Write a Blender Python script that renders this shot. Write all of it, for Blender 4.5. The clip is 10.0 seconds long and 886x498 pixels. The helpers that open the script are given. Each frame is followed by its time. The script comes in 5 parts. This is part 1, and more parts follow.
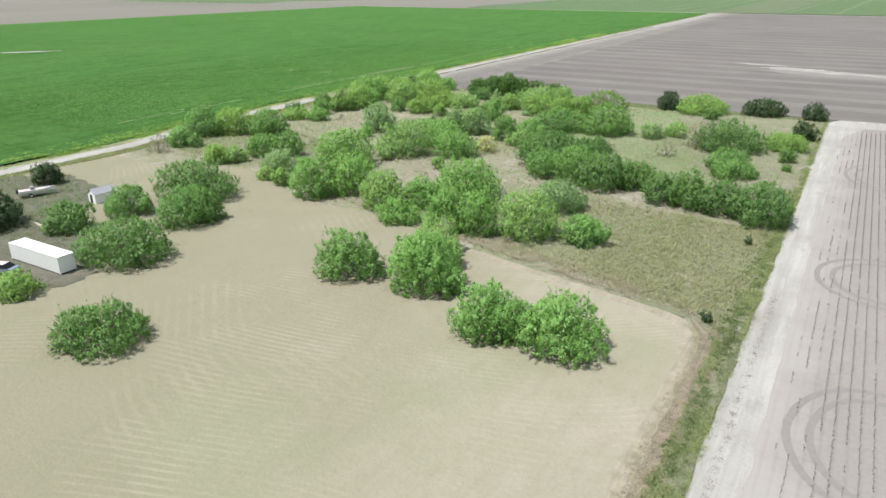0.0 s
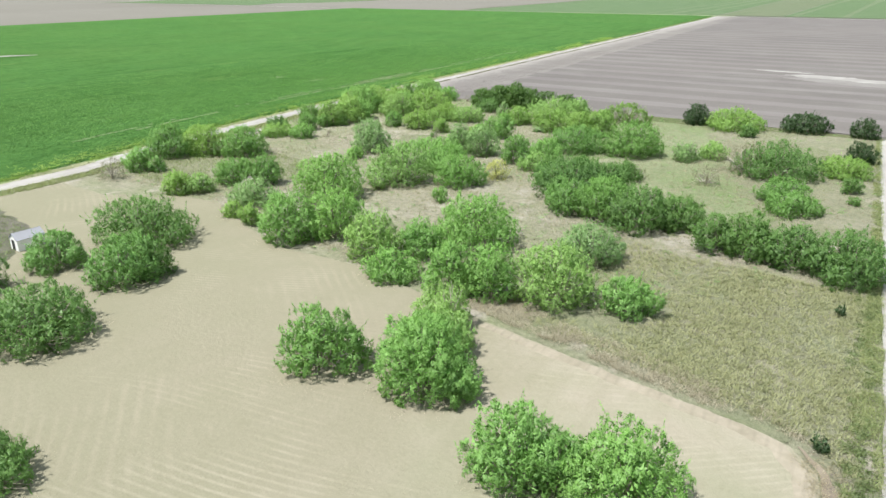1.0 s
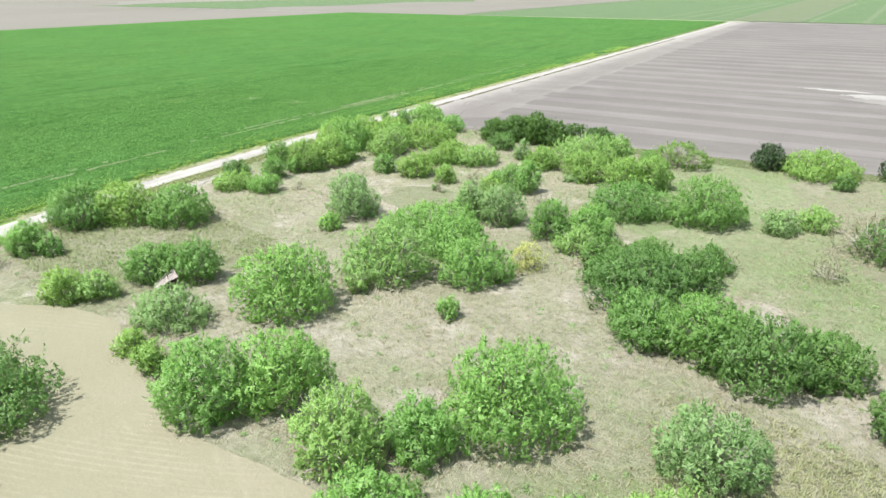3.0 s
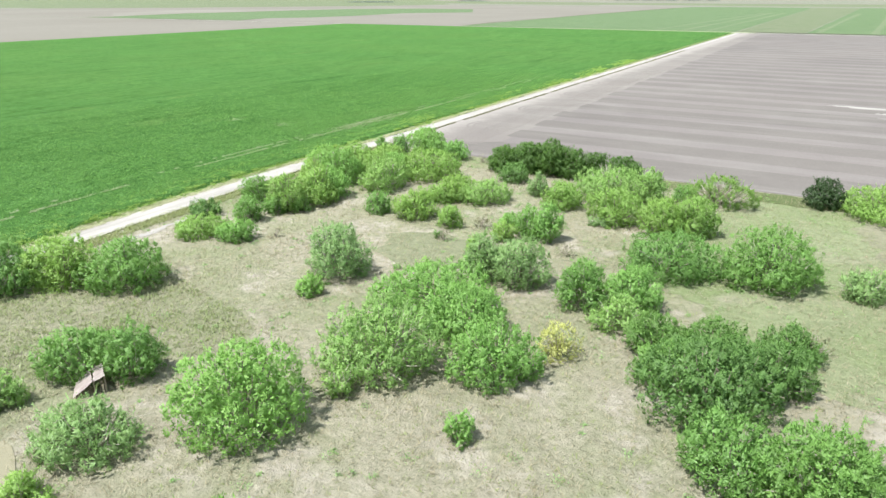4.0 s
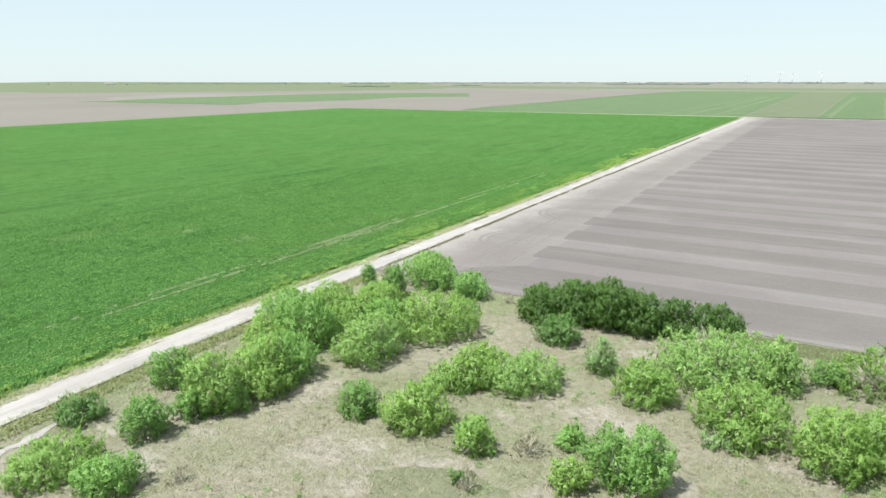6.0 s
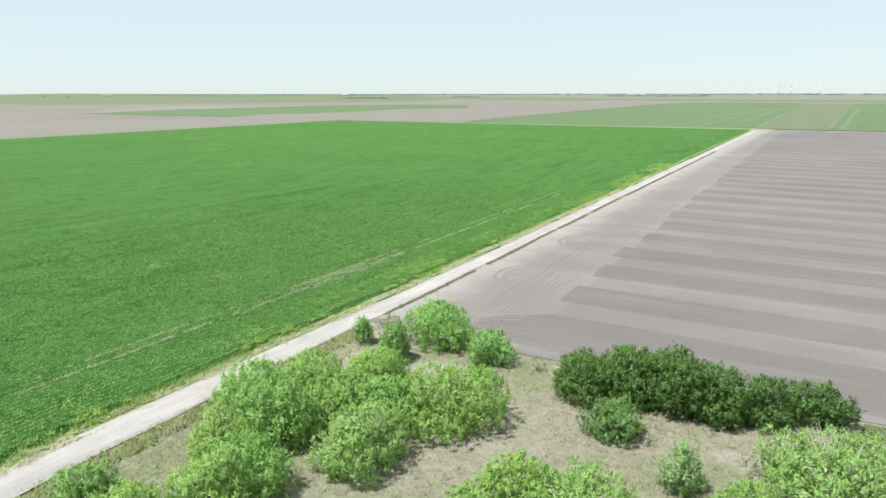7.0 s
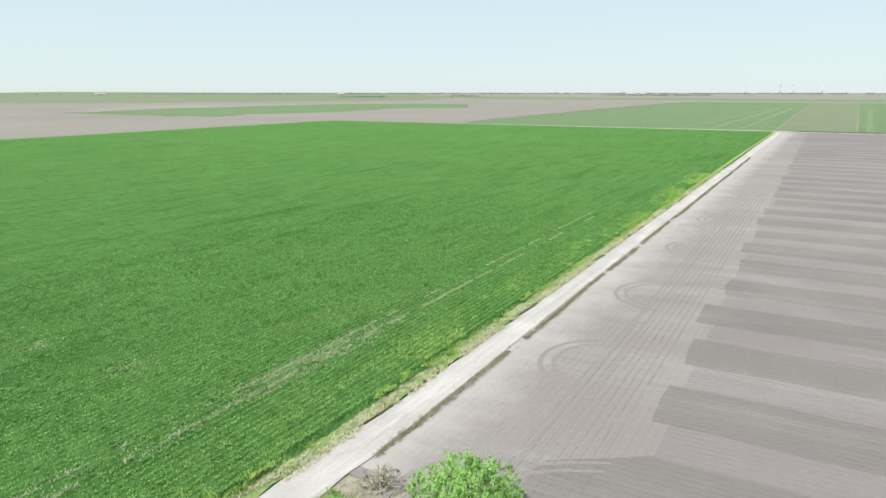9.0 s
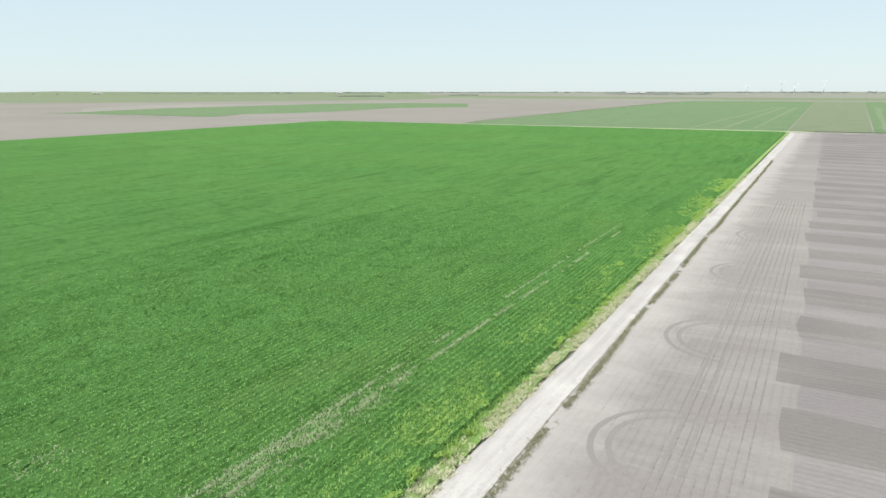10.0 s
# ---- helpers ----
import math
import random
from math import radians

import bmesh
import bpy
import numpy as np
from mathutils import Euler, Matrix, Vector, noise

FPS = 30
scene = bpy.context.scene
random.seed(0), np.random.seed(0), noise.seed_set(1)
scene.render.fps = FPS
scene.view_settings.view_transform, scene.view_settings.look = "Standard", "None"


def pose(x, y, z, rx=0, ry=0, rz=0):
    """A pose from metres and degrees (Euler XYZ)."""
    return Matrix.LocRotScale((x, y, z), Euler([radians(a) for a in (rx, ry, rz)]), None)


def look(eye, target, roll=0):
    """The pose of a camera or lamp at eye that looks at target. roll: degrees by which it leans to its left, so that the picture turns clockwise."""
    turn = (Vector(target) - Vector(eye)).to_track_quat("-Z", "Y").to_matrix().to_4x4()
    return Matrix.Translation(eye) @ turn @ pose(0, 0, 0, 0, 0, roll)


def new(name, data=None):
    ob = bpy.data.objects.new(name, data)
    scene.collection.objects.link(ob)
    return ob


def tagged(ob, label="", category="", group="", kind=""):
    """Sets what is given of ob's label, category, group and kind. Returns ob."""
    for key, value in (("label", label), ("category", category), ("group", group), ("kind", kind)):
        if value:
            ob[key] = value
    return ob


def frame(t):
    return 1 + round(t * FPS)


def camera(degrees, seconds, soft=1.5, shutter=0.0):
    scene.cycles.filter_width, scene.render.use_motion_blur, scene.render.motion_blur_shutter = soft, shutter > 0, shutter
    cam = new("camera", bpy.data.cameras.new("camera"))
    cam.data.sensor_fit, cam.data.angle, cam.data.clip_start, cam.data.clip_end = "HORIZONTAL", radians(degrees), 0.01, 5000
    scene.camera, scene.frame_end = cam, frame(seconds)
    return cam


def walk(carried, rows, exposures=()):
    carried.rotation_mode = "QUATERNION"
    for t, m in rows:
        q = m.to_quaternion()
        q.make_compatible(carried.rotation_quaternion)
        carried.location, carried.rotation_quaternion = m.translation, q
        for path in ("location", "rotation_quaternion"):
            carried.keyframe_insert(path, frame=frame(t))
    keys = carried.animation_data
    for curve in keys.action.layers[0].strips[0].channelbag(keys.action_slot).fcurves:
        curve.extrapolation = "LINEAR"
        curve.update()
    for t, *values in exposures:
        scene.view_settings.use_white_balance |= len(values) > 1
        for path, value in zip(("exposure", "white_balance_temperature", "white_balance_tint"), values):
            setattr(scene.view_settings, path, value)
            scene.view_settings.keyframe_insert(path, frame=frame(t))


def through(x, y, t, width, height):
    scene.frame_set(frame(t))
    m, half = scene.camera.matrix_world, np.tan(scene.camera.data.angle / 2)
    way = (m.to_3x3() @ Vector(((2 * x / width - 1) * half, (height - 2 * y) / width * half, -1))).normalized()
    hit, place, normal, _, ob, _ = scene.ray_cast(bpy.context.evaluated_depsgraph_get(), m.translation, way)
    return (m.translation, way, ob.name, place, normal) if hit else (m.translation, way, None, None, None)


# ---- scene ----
cam = camera(65.11, 10.0, 1.5)
METRES, EYE, TILT, LEAN, TURN = 246.7, 38.0, 0.0, 0.0, 30.8
ROWS = [
    (0.0, 0.00000, 0.00000, -0.00000, -0.180, -21.216, 0.109),
    (0.5, -0.00139, 0.05201, -0.00255, -0.288, -21.164, 0.027),
    (1.0, -0.00363, 0.10203, -0.00311, -0.376, -21.067, 0.009),
    (1.5, -0.00521, 0.14770, -0.00234, -0.401, -20.996, 0.005),
    (2.0, -0.00606, 0.19334, -0.00149, -0.448, -20.948, -0.047),
    (2.5, -0.00718, 0.23767, 0.00032, -0.511, -20.901, -0.092),
    (2.7, -0.00771, 0.25579, 0.00027, -0.541, -20.890, -0.077),
    (3.8, -0.01099, 0.35795, 0.00003, -0.703, -20.600, 0.011),
    (3.9, -0.01128, 0.36735, 0.00000, -0.718, -20.440, 0.019),
    (4.0, -0.01157, 0.37676, -0.00002, -0.733, -20.087, 0.027),
    (4.5, -0.01288, 0.42377, 0.00036, -0.821, -18.503, 0.084),
    (5.0, -0.01399, 0.47362, 0.00031, -0.928, -16.858, 0.114),
    (5.5, -0.01576, 0.52456, 0.00048, -1.028, -15.224, 0.076),
    (6.0, -0.01929, 0.57744, 0.00007, -1.117, -13.683, 0.057),
    (6.2, -0.02064, 0.59857, -0.00009, -1.143, -13.120, 0.065),
    (6.4, -0.02197, 0.61968, -0.00026, -1.169, -12.840, 0.072),
    (7.3, -0.02774, 0.71428, -0.00100, -1.286, -12.755, 0.107),
    (7.5, -0.02900, 0.73517, -0.00117, -1.313, -12.735, 0.115),
    (8.0, -0.03080, 0.78467, -0.00116, -1.370, -12.799, 0.073),
    (8.5, -0.03262, 0.83279, -0.00070, -1.411, -12.826, 0.040),
    (9.0, -0.03486, 0.88017, -0.00067, -1.479, -12.866, 0.016),
    (9.5, -0.03779, 0.92908, -0.00068, -1.516, -12.918, 0.038),
    (10.0, -0.04106, 0.97956, -0.00053, -1.563, -12.933, 0.083),
]
EXPOSURES = [(0.0, 1.05), (1.0, 1.25), (2.5, 1.5), (4.0, 1.54), (4.5, 1.56), (5.2, 1.46), (6.0, 1.35), (10.0, 1.25)]
from mathutils import geometry

walk(
    cam,
    [(t, pose(0, 0, EYE, TILT, LEAN, TURN) @ pose(METRES * x, METRES * y, METRES * z, 90 + pitch, roll, yaw)) for t, x, y, z, yaw, pitch, roll in ROWS],
    EXPOSURES,
)

# ---- world and sun ----
SUN_HEIGHT, SUN_FROM = 63.0, 214.0  # degrees above the horizon; compass bearing from +y through +x
world = bpy.data.worlds.new("sky")
scene.world = world
world.use_nodes = True
wn = world.node_tree.nodes
sky = wn.new("ShaderNodeTexSky")
sky.sky_type = "NISHITA"
sky.sun_disc = False
sky.sun_elevation, sky.sun_rotation = radians(SUN_HEIGHT), radians(SUN_FROM)
sky.altitude, sky.air_density, sky.dust_density, sky.ozone_density = 20, 1.0, 0.25, 2.0
wn["Background"].inputs[1].default_value = 0.07
haze, veil = wn.new("ShaderNodeBackground"), wn.new("ShaderNodeMixShader")  # thin bright haze over the whole sky
haze.inputs[0].default_value, haze.inputs[1].default_value = (0.79, 0.945, 1.0, 1), 0.365
veil.inputs[0].default_value = 0.83
world.node_tree.links.new(sky.outputs[0], wn["Background"].inputs[0])
world.node_tree.links.new(wn["Background"].outputs[0], veil.inputs[1])
world.node_tree.links.new(haze.outputs[0], veil.inputs[2])
world.node_tree.links.new(veil.outputs[0], wn["World Output"].inputs["Surface"])
sun_data = bpy.data.lights.new("sun", "SUN")
sun_data.energy, sun_data.angle, sun_data.color = 3.05, radians(0.6), (0.985, 0.975, 0.93)
sun = new("sun", sun_data)
sun_way = Vector((math.sin(radians(SUN_FROM)) * math.cos(radians(SUN_HEIGHT)), math.cos(radians(SUN_FROM)) * math.cos(radians(SUN_HEIGHT)), math.sin(radians(SUN_HEIGHT))))
sun.matrix_world = look(sun_way * 200, (0, 0, 0))


# ---- materials ----
class Nodes:
    """A small builder for node materials; every surface uses object coordinates in metres."""

    def __init__(self, name, rough=0.9, gloss=0.2):
        self.mat = bpy.data.materials.new(name)
        self.mat.use_nodes = True
        self.tree = self.mat.node_tree
        self.bsdf = self.tree.nodes["Principled BSDF"]
        self.bsdf.inputs["Roughness"].default_value = rough
        self.bsdf.inputs["Specular IOR Level"].default_value = gloss
        self.coord = self.tree.nodes.new("ShaderNodeTexCoord").outputs["Object"]

    def link(self, a, b):
        self.tree.links.new(a, b)

    def mapped(self, scale=(1, 1, 1), turn=0.0, shift=(0, 0, 0)):
        n = self.tree.nodes.new("ShaderNodeMapping")
        n.inputs["Location"].default_value = shift
        n.inputs["Rotation"].default_value = (0, 0, radians(turn))
        n.inputs["Scale"].default_value = scale
        self.link(self.coord, n.inputs["Vector"])
        return n.outputs[0]

    def warped(self, vector, scale, amount):
        """The vector pushed about by a slow noise, so that lines on it bend."""
        n, add, shift = self.tree.nodes.new("ShaderNodeTexNoise"), self.tree.nodes.new("ShaderNodeVectorMath"), self.tree.nodes.new("ShaderNodeVectorMath")
        n.inputs["Scale"].default_value, n.inputs["Detail"].default_value = scale, 1.0
        self.link(self.coord, n.inputs["Vector"])
        shift.operation, add.operation = "SCALE", "ADD"
        shift.inputs["Scale"].default_value = amount
        self.link(n.outputs["Color"], shift.inputs[0])
        self.link(vector, add.inputs[0])
        self.link(shift.outputs[0], add.inputs[1])
        return add.outputs[0]

    def noise(self, scale, detail=3.0, rough=0.55, vector=None, low=0.35, high=0.65):
        n = self.tree.nodes.new("ShaderNodeTexNoise")
        n.inputs["Scale"].default_value, n.inputs["Detail"].default_value, n.inputs["Roughness"].default_value = scale, detail, rough
        self.link(vector or self.coord, n.inputs["Vector"])
        return self.span(n.outputs["Fac"], low, high)

    def wave(self, scale, vector=None, distortion=0.0, rings=False, low=0.0, high=1.0, detail_scale=1.0):
        n = self.tree.nodes.new("ShaderNodeTexWave")
        n.wave_type = "RINGS" if rings else "BANDS"
        if rings:
            n.rings_direction = "Z"
        n.inputs["Scale"].default_value, n.inputs["Distortion"].default_value = scale, distortion
        n.inputs["Detail"].default_value, n.inputs["Detail Scale"].default_value = 2.0, detail_scale
        self.link(vector or self.coord, n.inputs["Vector"])
        return self.span(n.outputs["Fac"], low, high)

    def span(self, value, low, high, to_low=0.0, to_high=1.0):
        n = self.tree.nodes.new("ShaderNodeMapRange")
        n.inputs["From Min"].default_value, n.inputs["From Max"].default_value = low, high
        n.inputs["To Min"].default_value, n.inputs["To Max"].default_value = to_low, to_high
        self.link(value, n.inputs["Value"])
        return n.outputs[0]

    def times(self, a, b):
        n = self.tree.nodes.new("ShaderNodeMath")
        n.operation = "MULTIPLY"
        for value, socket in ((a, n.inputs[0]), (b, n.inputs[1])):
            if isinstance(value, (int, float)):
                socket.default_value = value
            else:
                self.link(value, socket)
        return n.outputs[0]

    def mix(self, fac, a, b):
        n = self.tree.nodes.new("ShaderNodeMix")
        n.data_type = "RGBA"
        for value, socket in ((fac, n.inputs[0]), (a, n.inputs[6]), (b, n.inputs[7])):
            if isinstance(value, (int, float)):
                socket.default_value = value
            elif isinstance(value, tuple):
                socket.default_value = (*value, 1)
            else:
                self.link(value, socket)
        return n.outputs[2]

    def bump(self, height, strength=0.5, distance=0.1):
        n = self.tree.nodes.new("ShaderNodeBump")
        n.inputs["Strength"].default_value, n.inputs["Distance"].default_value = strength, distance
        self.link(height, n.inputs["Height"])
        self.link(n.outputs[0], self.bsdf.inputs["Normal"])

    def color(self, value):
        if isinstance(value, tuple):
            self.bsdf.inputs["Base Color"].default_value = (*value, 1)
        else:
            self.link(value, self.bsdf.inputs["Base Color"])
        return self.mat


def soil(name, pale, dark, row_turn=None, spacing=1.05, strength=0.35, patch=0.012, dust=None, drift=None):
    """Bare earth; rows leave fine furrows, dust=(x where it ends, x where it is full) bleaches it along a road."""
    n = Nodes(name, 0.95, 0.1)
    tone = n.mix(n.noise(patch, 3), pale, dark)
    tone = n.mix(n.times(n.noise(0.07, 5, 0.7, low=0.45, high=0.75), 0.3), tone, tuple(0.84 * c for c in dark))
    if drift:
        tone = n.mix(n.times(n.noise(0.09, 5, 0.7, n.mapped((0.12, 1.5, 1.0)), 0.5, 0.66), 0.6), tone, drift)
        tone = n.mix(n.times(n.noise(0.02, 4, 0.7, n.mapped(shift=(31, 5, 0)), 0.5, 0.66), 0.4), tone, drift)
    fine = n.noise(1.6, 5, 0.7)
    tone = n.mix(n.times(fine, 0.25), tone, tuple(c * 0.62 for c in dark))
    if row_turn is not None:
        rows = n.wave(math.pi / 10 / spacing, n.mapped(turn=row_turn), 0.35, low=0.6, high=1.0, detail_scale=0.6)
        tone = n.mix(n.times(n.times(rows, n.noise(0.12, 4, low=0.35, high=0.65)), strength), tone, tuple(c * 0.5 for c in dark))
        n.bump(rows, 0.3, 0.06)
    else:
        n.bump(fine, 0.5, 0.06)
    if dust:
        split = n.tree.nodes.new("ShaderNodeSeparateXYZ")
        n.link(n.coord, split.inputs[0])
        reach = n.tree.nodes.new("ShaderNodeMath")
        reach.operation = "ADD"
        n.link(split.outputs["X"], reach.inputs[0])
        n.link(n.span(n.noise(0.11, 5, 0.65, low=0.25, high=0.75), 0, 1, -3.5, 3.5), reach.inputs[1])
        tone = n.mix(n.times(n.span(reach.outputs[0], *dust), 0.55), tone, (0.338, 0.312, 0.295))
    return n.color(tone)


def caliche(pale, dark):
    """Crushed white road stone: wheel paths worn lengthwise, dust, gravel and darker damp scars."""
    n = Nodes("white_caliche", 0.95, 0.1)
    tone = n.mix(n.noise(0.08, 4, 0.6), pale, dark)
    tone = n.mix(n.times(n.noise(0.55, 4, 0.65, n.mapped((1.0, 0.035, 1.0)), 0.42, 0.62), 0.55), tone, tuple(0.82 * c for c in dark))
    tone = n.mix(n.times(n.noise(0.9, 5, 0.7, n.mapped((1.0, 0.05, 1.0), shift=(4, 9, 0)), 0.52, 0.7), 0.6), tone, tuple(min(1.0, 1.12 * c) for c in pale))
    tone = n.mix(n.times(n.noise(0.35, 5, 0.75, n.mapped((1.0, 0.4, 1.0), shift=(24, 2, 0)), 0.56, 0.68), 0.5), tone, tuple(0.7 * c for c in dark))
    tone = n.mix(n.times(n.noise(2.4, 5, 0.8, low=0.48, high=0.74), 0.35), tone, tuple(0.62 * c for c in dark))
    n.bump(n.noise(1.9, 6, 0.75), 0.6, 0.07)
    return n.color(tone)


def grassland(name, straw, green, bare, green_low=0.45, green_high=0.7, bare_low=0.58, bare_high=0.75, lump=0.6):
    n = Nodes(name, 0.95, 0.1)
    tone = n.mix(n.noise(0.035, 4, 0.6, low=green_low, high=green_high), straw, green)
    tone = n.mix(n.noise(0.09, 4, 0.65, low=bare_low, high=bare_high), tone, bare)
    tone = n.mix(n.times(n.noise(0.16, 5, 0.7, n.mapped(shift=(13, 57, 0)), 0.48, 0.7), 0.5), tone, tuple(0.72 * c for c in straw))
    tone = n.mix(n.times(n.noise(0.42, 5, 0.8, n.mapped(shift=(2, 77, 0)), 0.50, 0.66), 0.35), tone, tuple(0.66 * c for c in straw))
    tone = n.mix(n.times(n.noise(0.9, 5, 0.75, low=0.42, high=0.7), 0.55), tone, tuple(0.55 * c for c in green))
    tone = n.mix(n.times(n.noise(2.5, 5, 0.75, n.mapped(shift=(5, 9, 0)), 0.45, 0.7), 0.45), tone, tuple(min(1, 1.3 * c) for c in straw))
    n.bump(n.noise(1.0, 6, 0.8), 1.0, lump * 0.32)
    return n.color(tone)


def leafage(name, lit, deep, through=0.3):
    """Leaves: each spray takes its own tone, and some light passes through it."""
    n = Nodes(name, 0.7, 0.15)
    n.tree.nodes.remove(n.bsdf)
    geo = n.tree.nodes.new("ShaderNodeNewGeometry")
    info = n.tree.nodes.new("ShaderNodeObjectInfo")
    tone = n.mix(n.span(geo.outputs["Random Per Island"], 0.0, 1.0, 0.24, 0.86), deep, lit)
    tone = n.mix(n.times(n.noise(0.45, 4, 0.7, low=0.42, high=0.62), 0.42), tone, tuple(0.75 * c for c in deep))
    tone = n.mix(n.span(info.outputs["Random"], 0, 1, 0.0, 0.3), tone, (lit[0] * 1.08, lit[1], lit[2] * 0.85))
    diffuse, glow, gloss = (n.tree.nodes.new("ShaderNodeBsdf" + k) for k in ("Diffuse", "Translucent", "Glossy"))
    gloss.inputs["Roughness"].default_value = 0.55
    gloss.inputs["Color"].default_value = (0.8, 0.85, 0.8, 1)
    n.link(tone, diffuse.inputs["Color"])
    n.link(tone, glow.inputs["Color"])
    a, b = n.tree.nodes.new("ShaderNodeMixShader"), n.tree.nodes.new("ShaderNodeMixShader")
    a.inputs[0].default_value, b.inputs[0].default_value = through, 0.035
    n.link(diffuse.outputs[0], a.inputs[1])
    n.link(glow.outputs[0], a.inputs[2])
    n.link(a.outputs[0], b.inputs[1])
    n.link(gloss.outputs[0], b.inputs[2])
    n.link(b.outputs[0], n.tree.nodes["Material Output"].inputs["Surface"])
    return n.mat


def painted(name, tone, rough=0.6, stain=(0.3, 0.25, 0.2), amount=0.35, metal=0.0, scale=1.2):
    n = Nodes(name, rough, 0.4)
    n.bsdf.inputs["Metallic"].default_value = metal
    c = n.mix(n.times(n.noise(scale, 5, 0.65, low=0.45, high=0.8), amount), tone, stain)
    c = n.mix(n.times(n.noise(scale * 12, 3), 0.12), c, stain)
    n.bump(n.noise(scale * 8, 3), 0.15, 0.02)
    return n.color(c)


# the plain is greyed in its base colour, in place of distance haze
M_GROUND = grassland("dry_plain", (0.20, 0.195, 0.160), (0.135, 0.160, 0.115), (0.215, 0.20, 0.175))
M_SCRUB = grassland("rough_pasture", (0.332, 0.308, 0.236), (0.206, 0.240, 0.120), (0.420, 0.378, 0.326), 0.44, 0.64, 0.52, 0.62)
M_MEADOW = grassland("green_meadow", (0.269, 0.265, 0.181), (0.189, 0.225, 0.109), (0.315, 0.290, 0.225), 0.46, 0.70, 0.50, 0.66)
M_SOIL_NE = soil("grey_tilled_soil", (0.190, 0.170, 0.164), (0.163, 0.146, 0.143), 90.0, 1.05, 0.22, drift=(0.219, 0.205, 0.193))
M_SOIL_STRIP = soil("freshly_worked_soil", (0.161, 0.145, 0.137), (0.140, 0.126, 0.120), 90.0, 1.05, 0.22, drift=(0.190, 0.176, 0.165))
M_HEADLAND = soil("headland_soil", (0.208, 0.188, 0.175), (0.178, 0.160, 0.152), 0.0, 1.05, 0.12, dust=(-149.5, -157.5), drift=(0.243, 0.231, 0.213))
M_SOIL_E = soil("grey_row_soil", (0.276, 0.249, 0.231), (0.237, 0.213, 0.202), 0.0, 1.05, 0.3, dust=(4.0, -2.0))
M_RUT = soil("pressed_wheel_rut", (0.240, 0.219, 0.208), (0.210, 0.192, 0.184))
M_RUT_DARK = soil("fresh_wheel_rut", (0.198, 0.179, 0.168), (0.174, 0.157, 0.150))
M_CALICHE = caliche((0.385, 0.365, 0.346), (0.309, 0.288, 0.272))
M_PASTURE = grassland("grassy_pasture", (0.262, 0.288, 0.172), (0.186, 0.246, 0.104), (0.345, 0.325, 0.245), 0.44, 0.66, 0.56, 0.70)
M_BARE = soil("bare_brown_earth", (0.262, 0.220, 0.172), (0.178, 0.145, 0.106), patch=0.5)
M_PALE_TRACK = soil("pale_mower_track", (0.335, 0.292, 0.235), (0.262, 0.230, 0.176), 0.0, 1.1, 0.25, patch=0.45)
M_DUST = soil("dusty_earth", (0.236, 0.220, 0.208), (0.200, 0.184, 0.176), patch=0.12)
M_SALT = soil("bleached_earth", (0.350, 0.336, 0.318), (0.270, 0.252, 0.240), patch=0.12)


def mown_grass():
    n = Nodes("mown_grass", 0.95, 0.1)
    olive, rim = (0.246, 0.244, 0.168), (0.318, 0.280, 0.226)
    tone = n.mix(n.noise(0.02, 4, 0.6, low=0.40, high=0.58), rim, olive)
    tone = n.mix(n.times(n.noise(0.07, 5, 0.7, low=0.5, high=0.75), 0.5), tone, (0.345, 0.302, 0.246))
    tone = n.mix(n.times(n.noise(0.04, 4, 0.65, n.mapped(shift=(70, 11, 0)), 0.5, 0.7), 0.45), tone, (0.240, 0.230, 0.156))
    # an older cut, darker, on the yard side
    split, edge = n.tree.nodes.new("ShaderNodeSeparateXYZ"), n.tree.nodes.new("ShaderNodeMath")
    edge.operation = "ADD"
    n.link(n.coord, split.inputs[0])
    n.link(split.outputs["X"], edge.inputs[0])
    n.link(n.span(n.noise(0.05, 4, 0.6, low=0.25, high=0.75), 0, 1, -16, 16), edge.inputs[1])
    old = n.span(edge.outputs[0], -28.0, -50.0)
    tone = n.mix(n.times(old, 0.72), tone, (0.222, 0.204, 0.144))
    # pale mower swaths, gently curved, fading in and out
    arcs = n.wave(0.33, n.warped(n.mapped(turn=64.0), 0.012, 40.0), 0.5, low=0.55, high=1.0, detail_scale=1.5)
    tone = n.mix(n.times(n.times(arcs, n.noise(0.045, 4, 0.7, n.mapped(shift=(15, 30, 0)), 0.49, 0.64)), 0.38), tone, (0.395, 0.355, 0.285))
    # ridges of the older cut
    ridge = n.wave(0.24, n.warped(n.mapped(turn=-58.0), 0.015, 30.0), 0.9, low=0.45, high=1.0, detail_scale=1.5)
    patchy = n.noise(0.03, 4, 0.7, n.mapped(shift=(44, 81, 0)), 0.50, 0.66)
    tone = n.mix(n.times(n.times(n.times(ridge, patchy), old), 0.5), tone, (0.330, 0.292, 0.228))
    streak = n.noise(0.6, 5, 0.75, n.warped(n.mapped((1.0, 0.12, 1.0), 24.0), 0.03, 6.0), 0.45, 0.7)
    tone = n.mix(n.times(streak, 0.24), tone, (0.212, 0.196, 0.136))
    tone = n.mix(n.times(n.noise(0.5, 5, 0.75, n.mapped(shift=(3, 21, 0)), 0.48, 0.72), 0.3), tone, (0.205, 0.188, 0.128))
    tone = n.mix(n.times(n.noise(2.6, 5, 0.8, low=0.45, high=0.72), 0.22), tone, (0.172, 0.160, 0.108))
    tone = n.mix(n.times(n.noise(3.4, 4, 0.8, n.mapped(shift=(9, 2, 0)), 0.52, 0.75), 0.14), tone, (0.46, 0.41, 0.34))
    n.bump(n.noise(2.2, 6, 0.75), 0.6, 0.08)
    return n.color(tone)


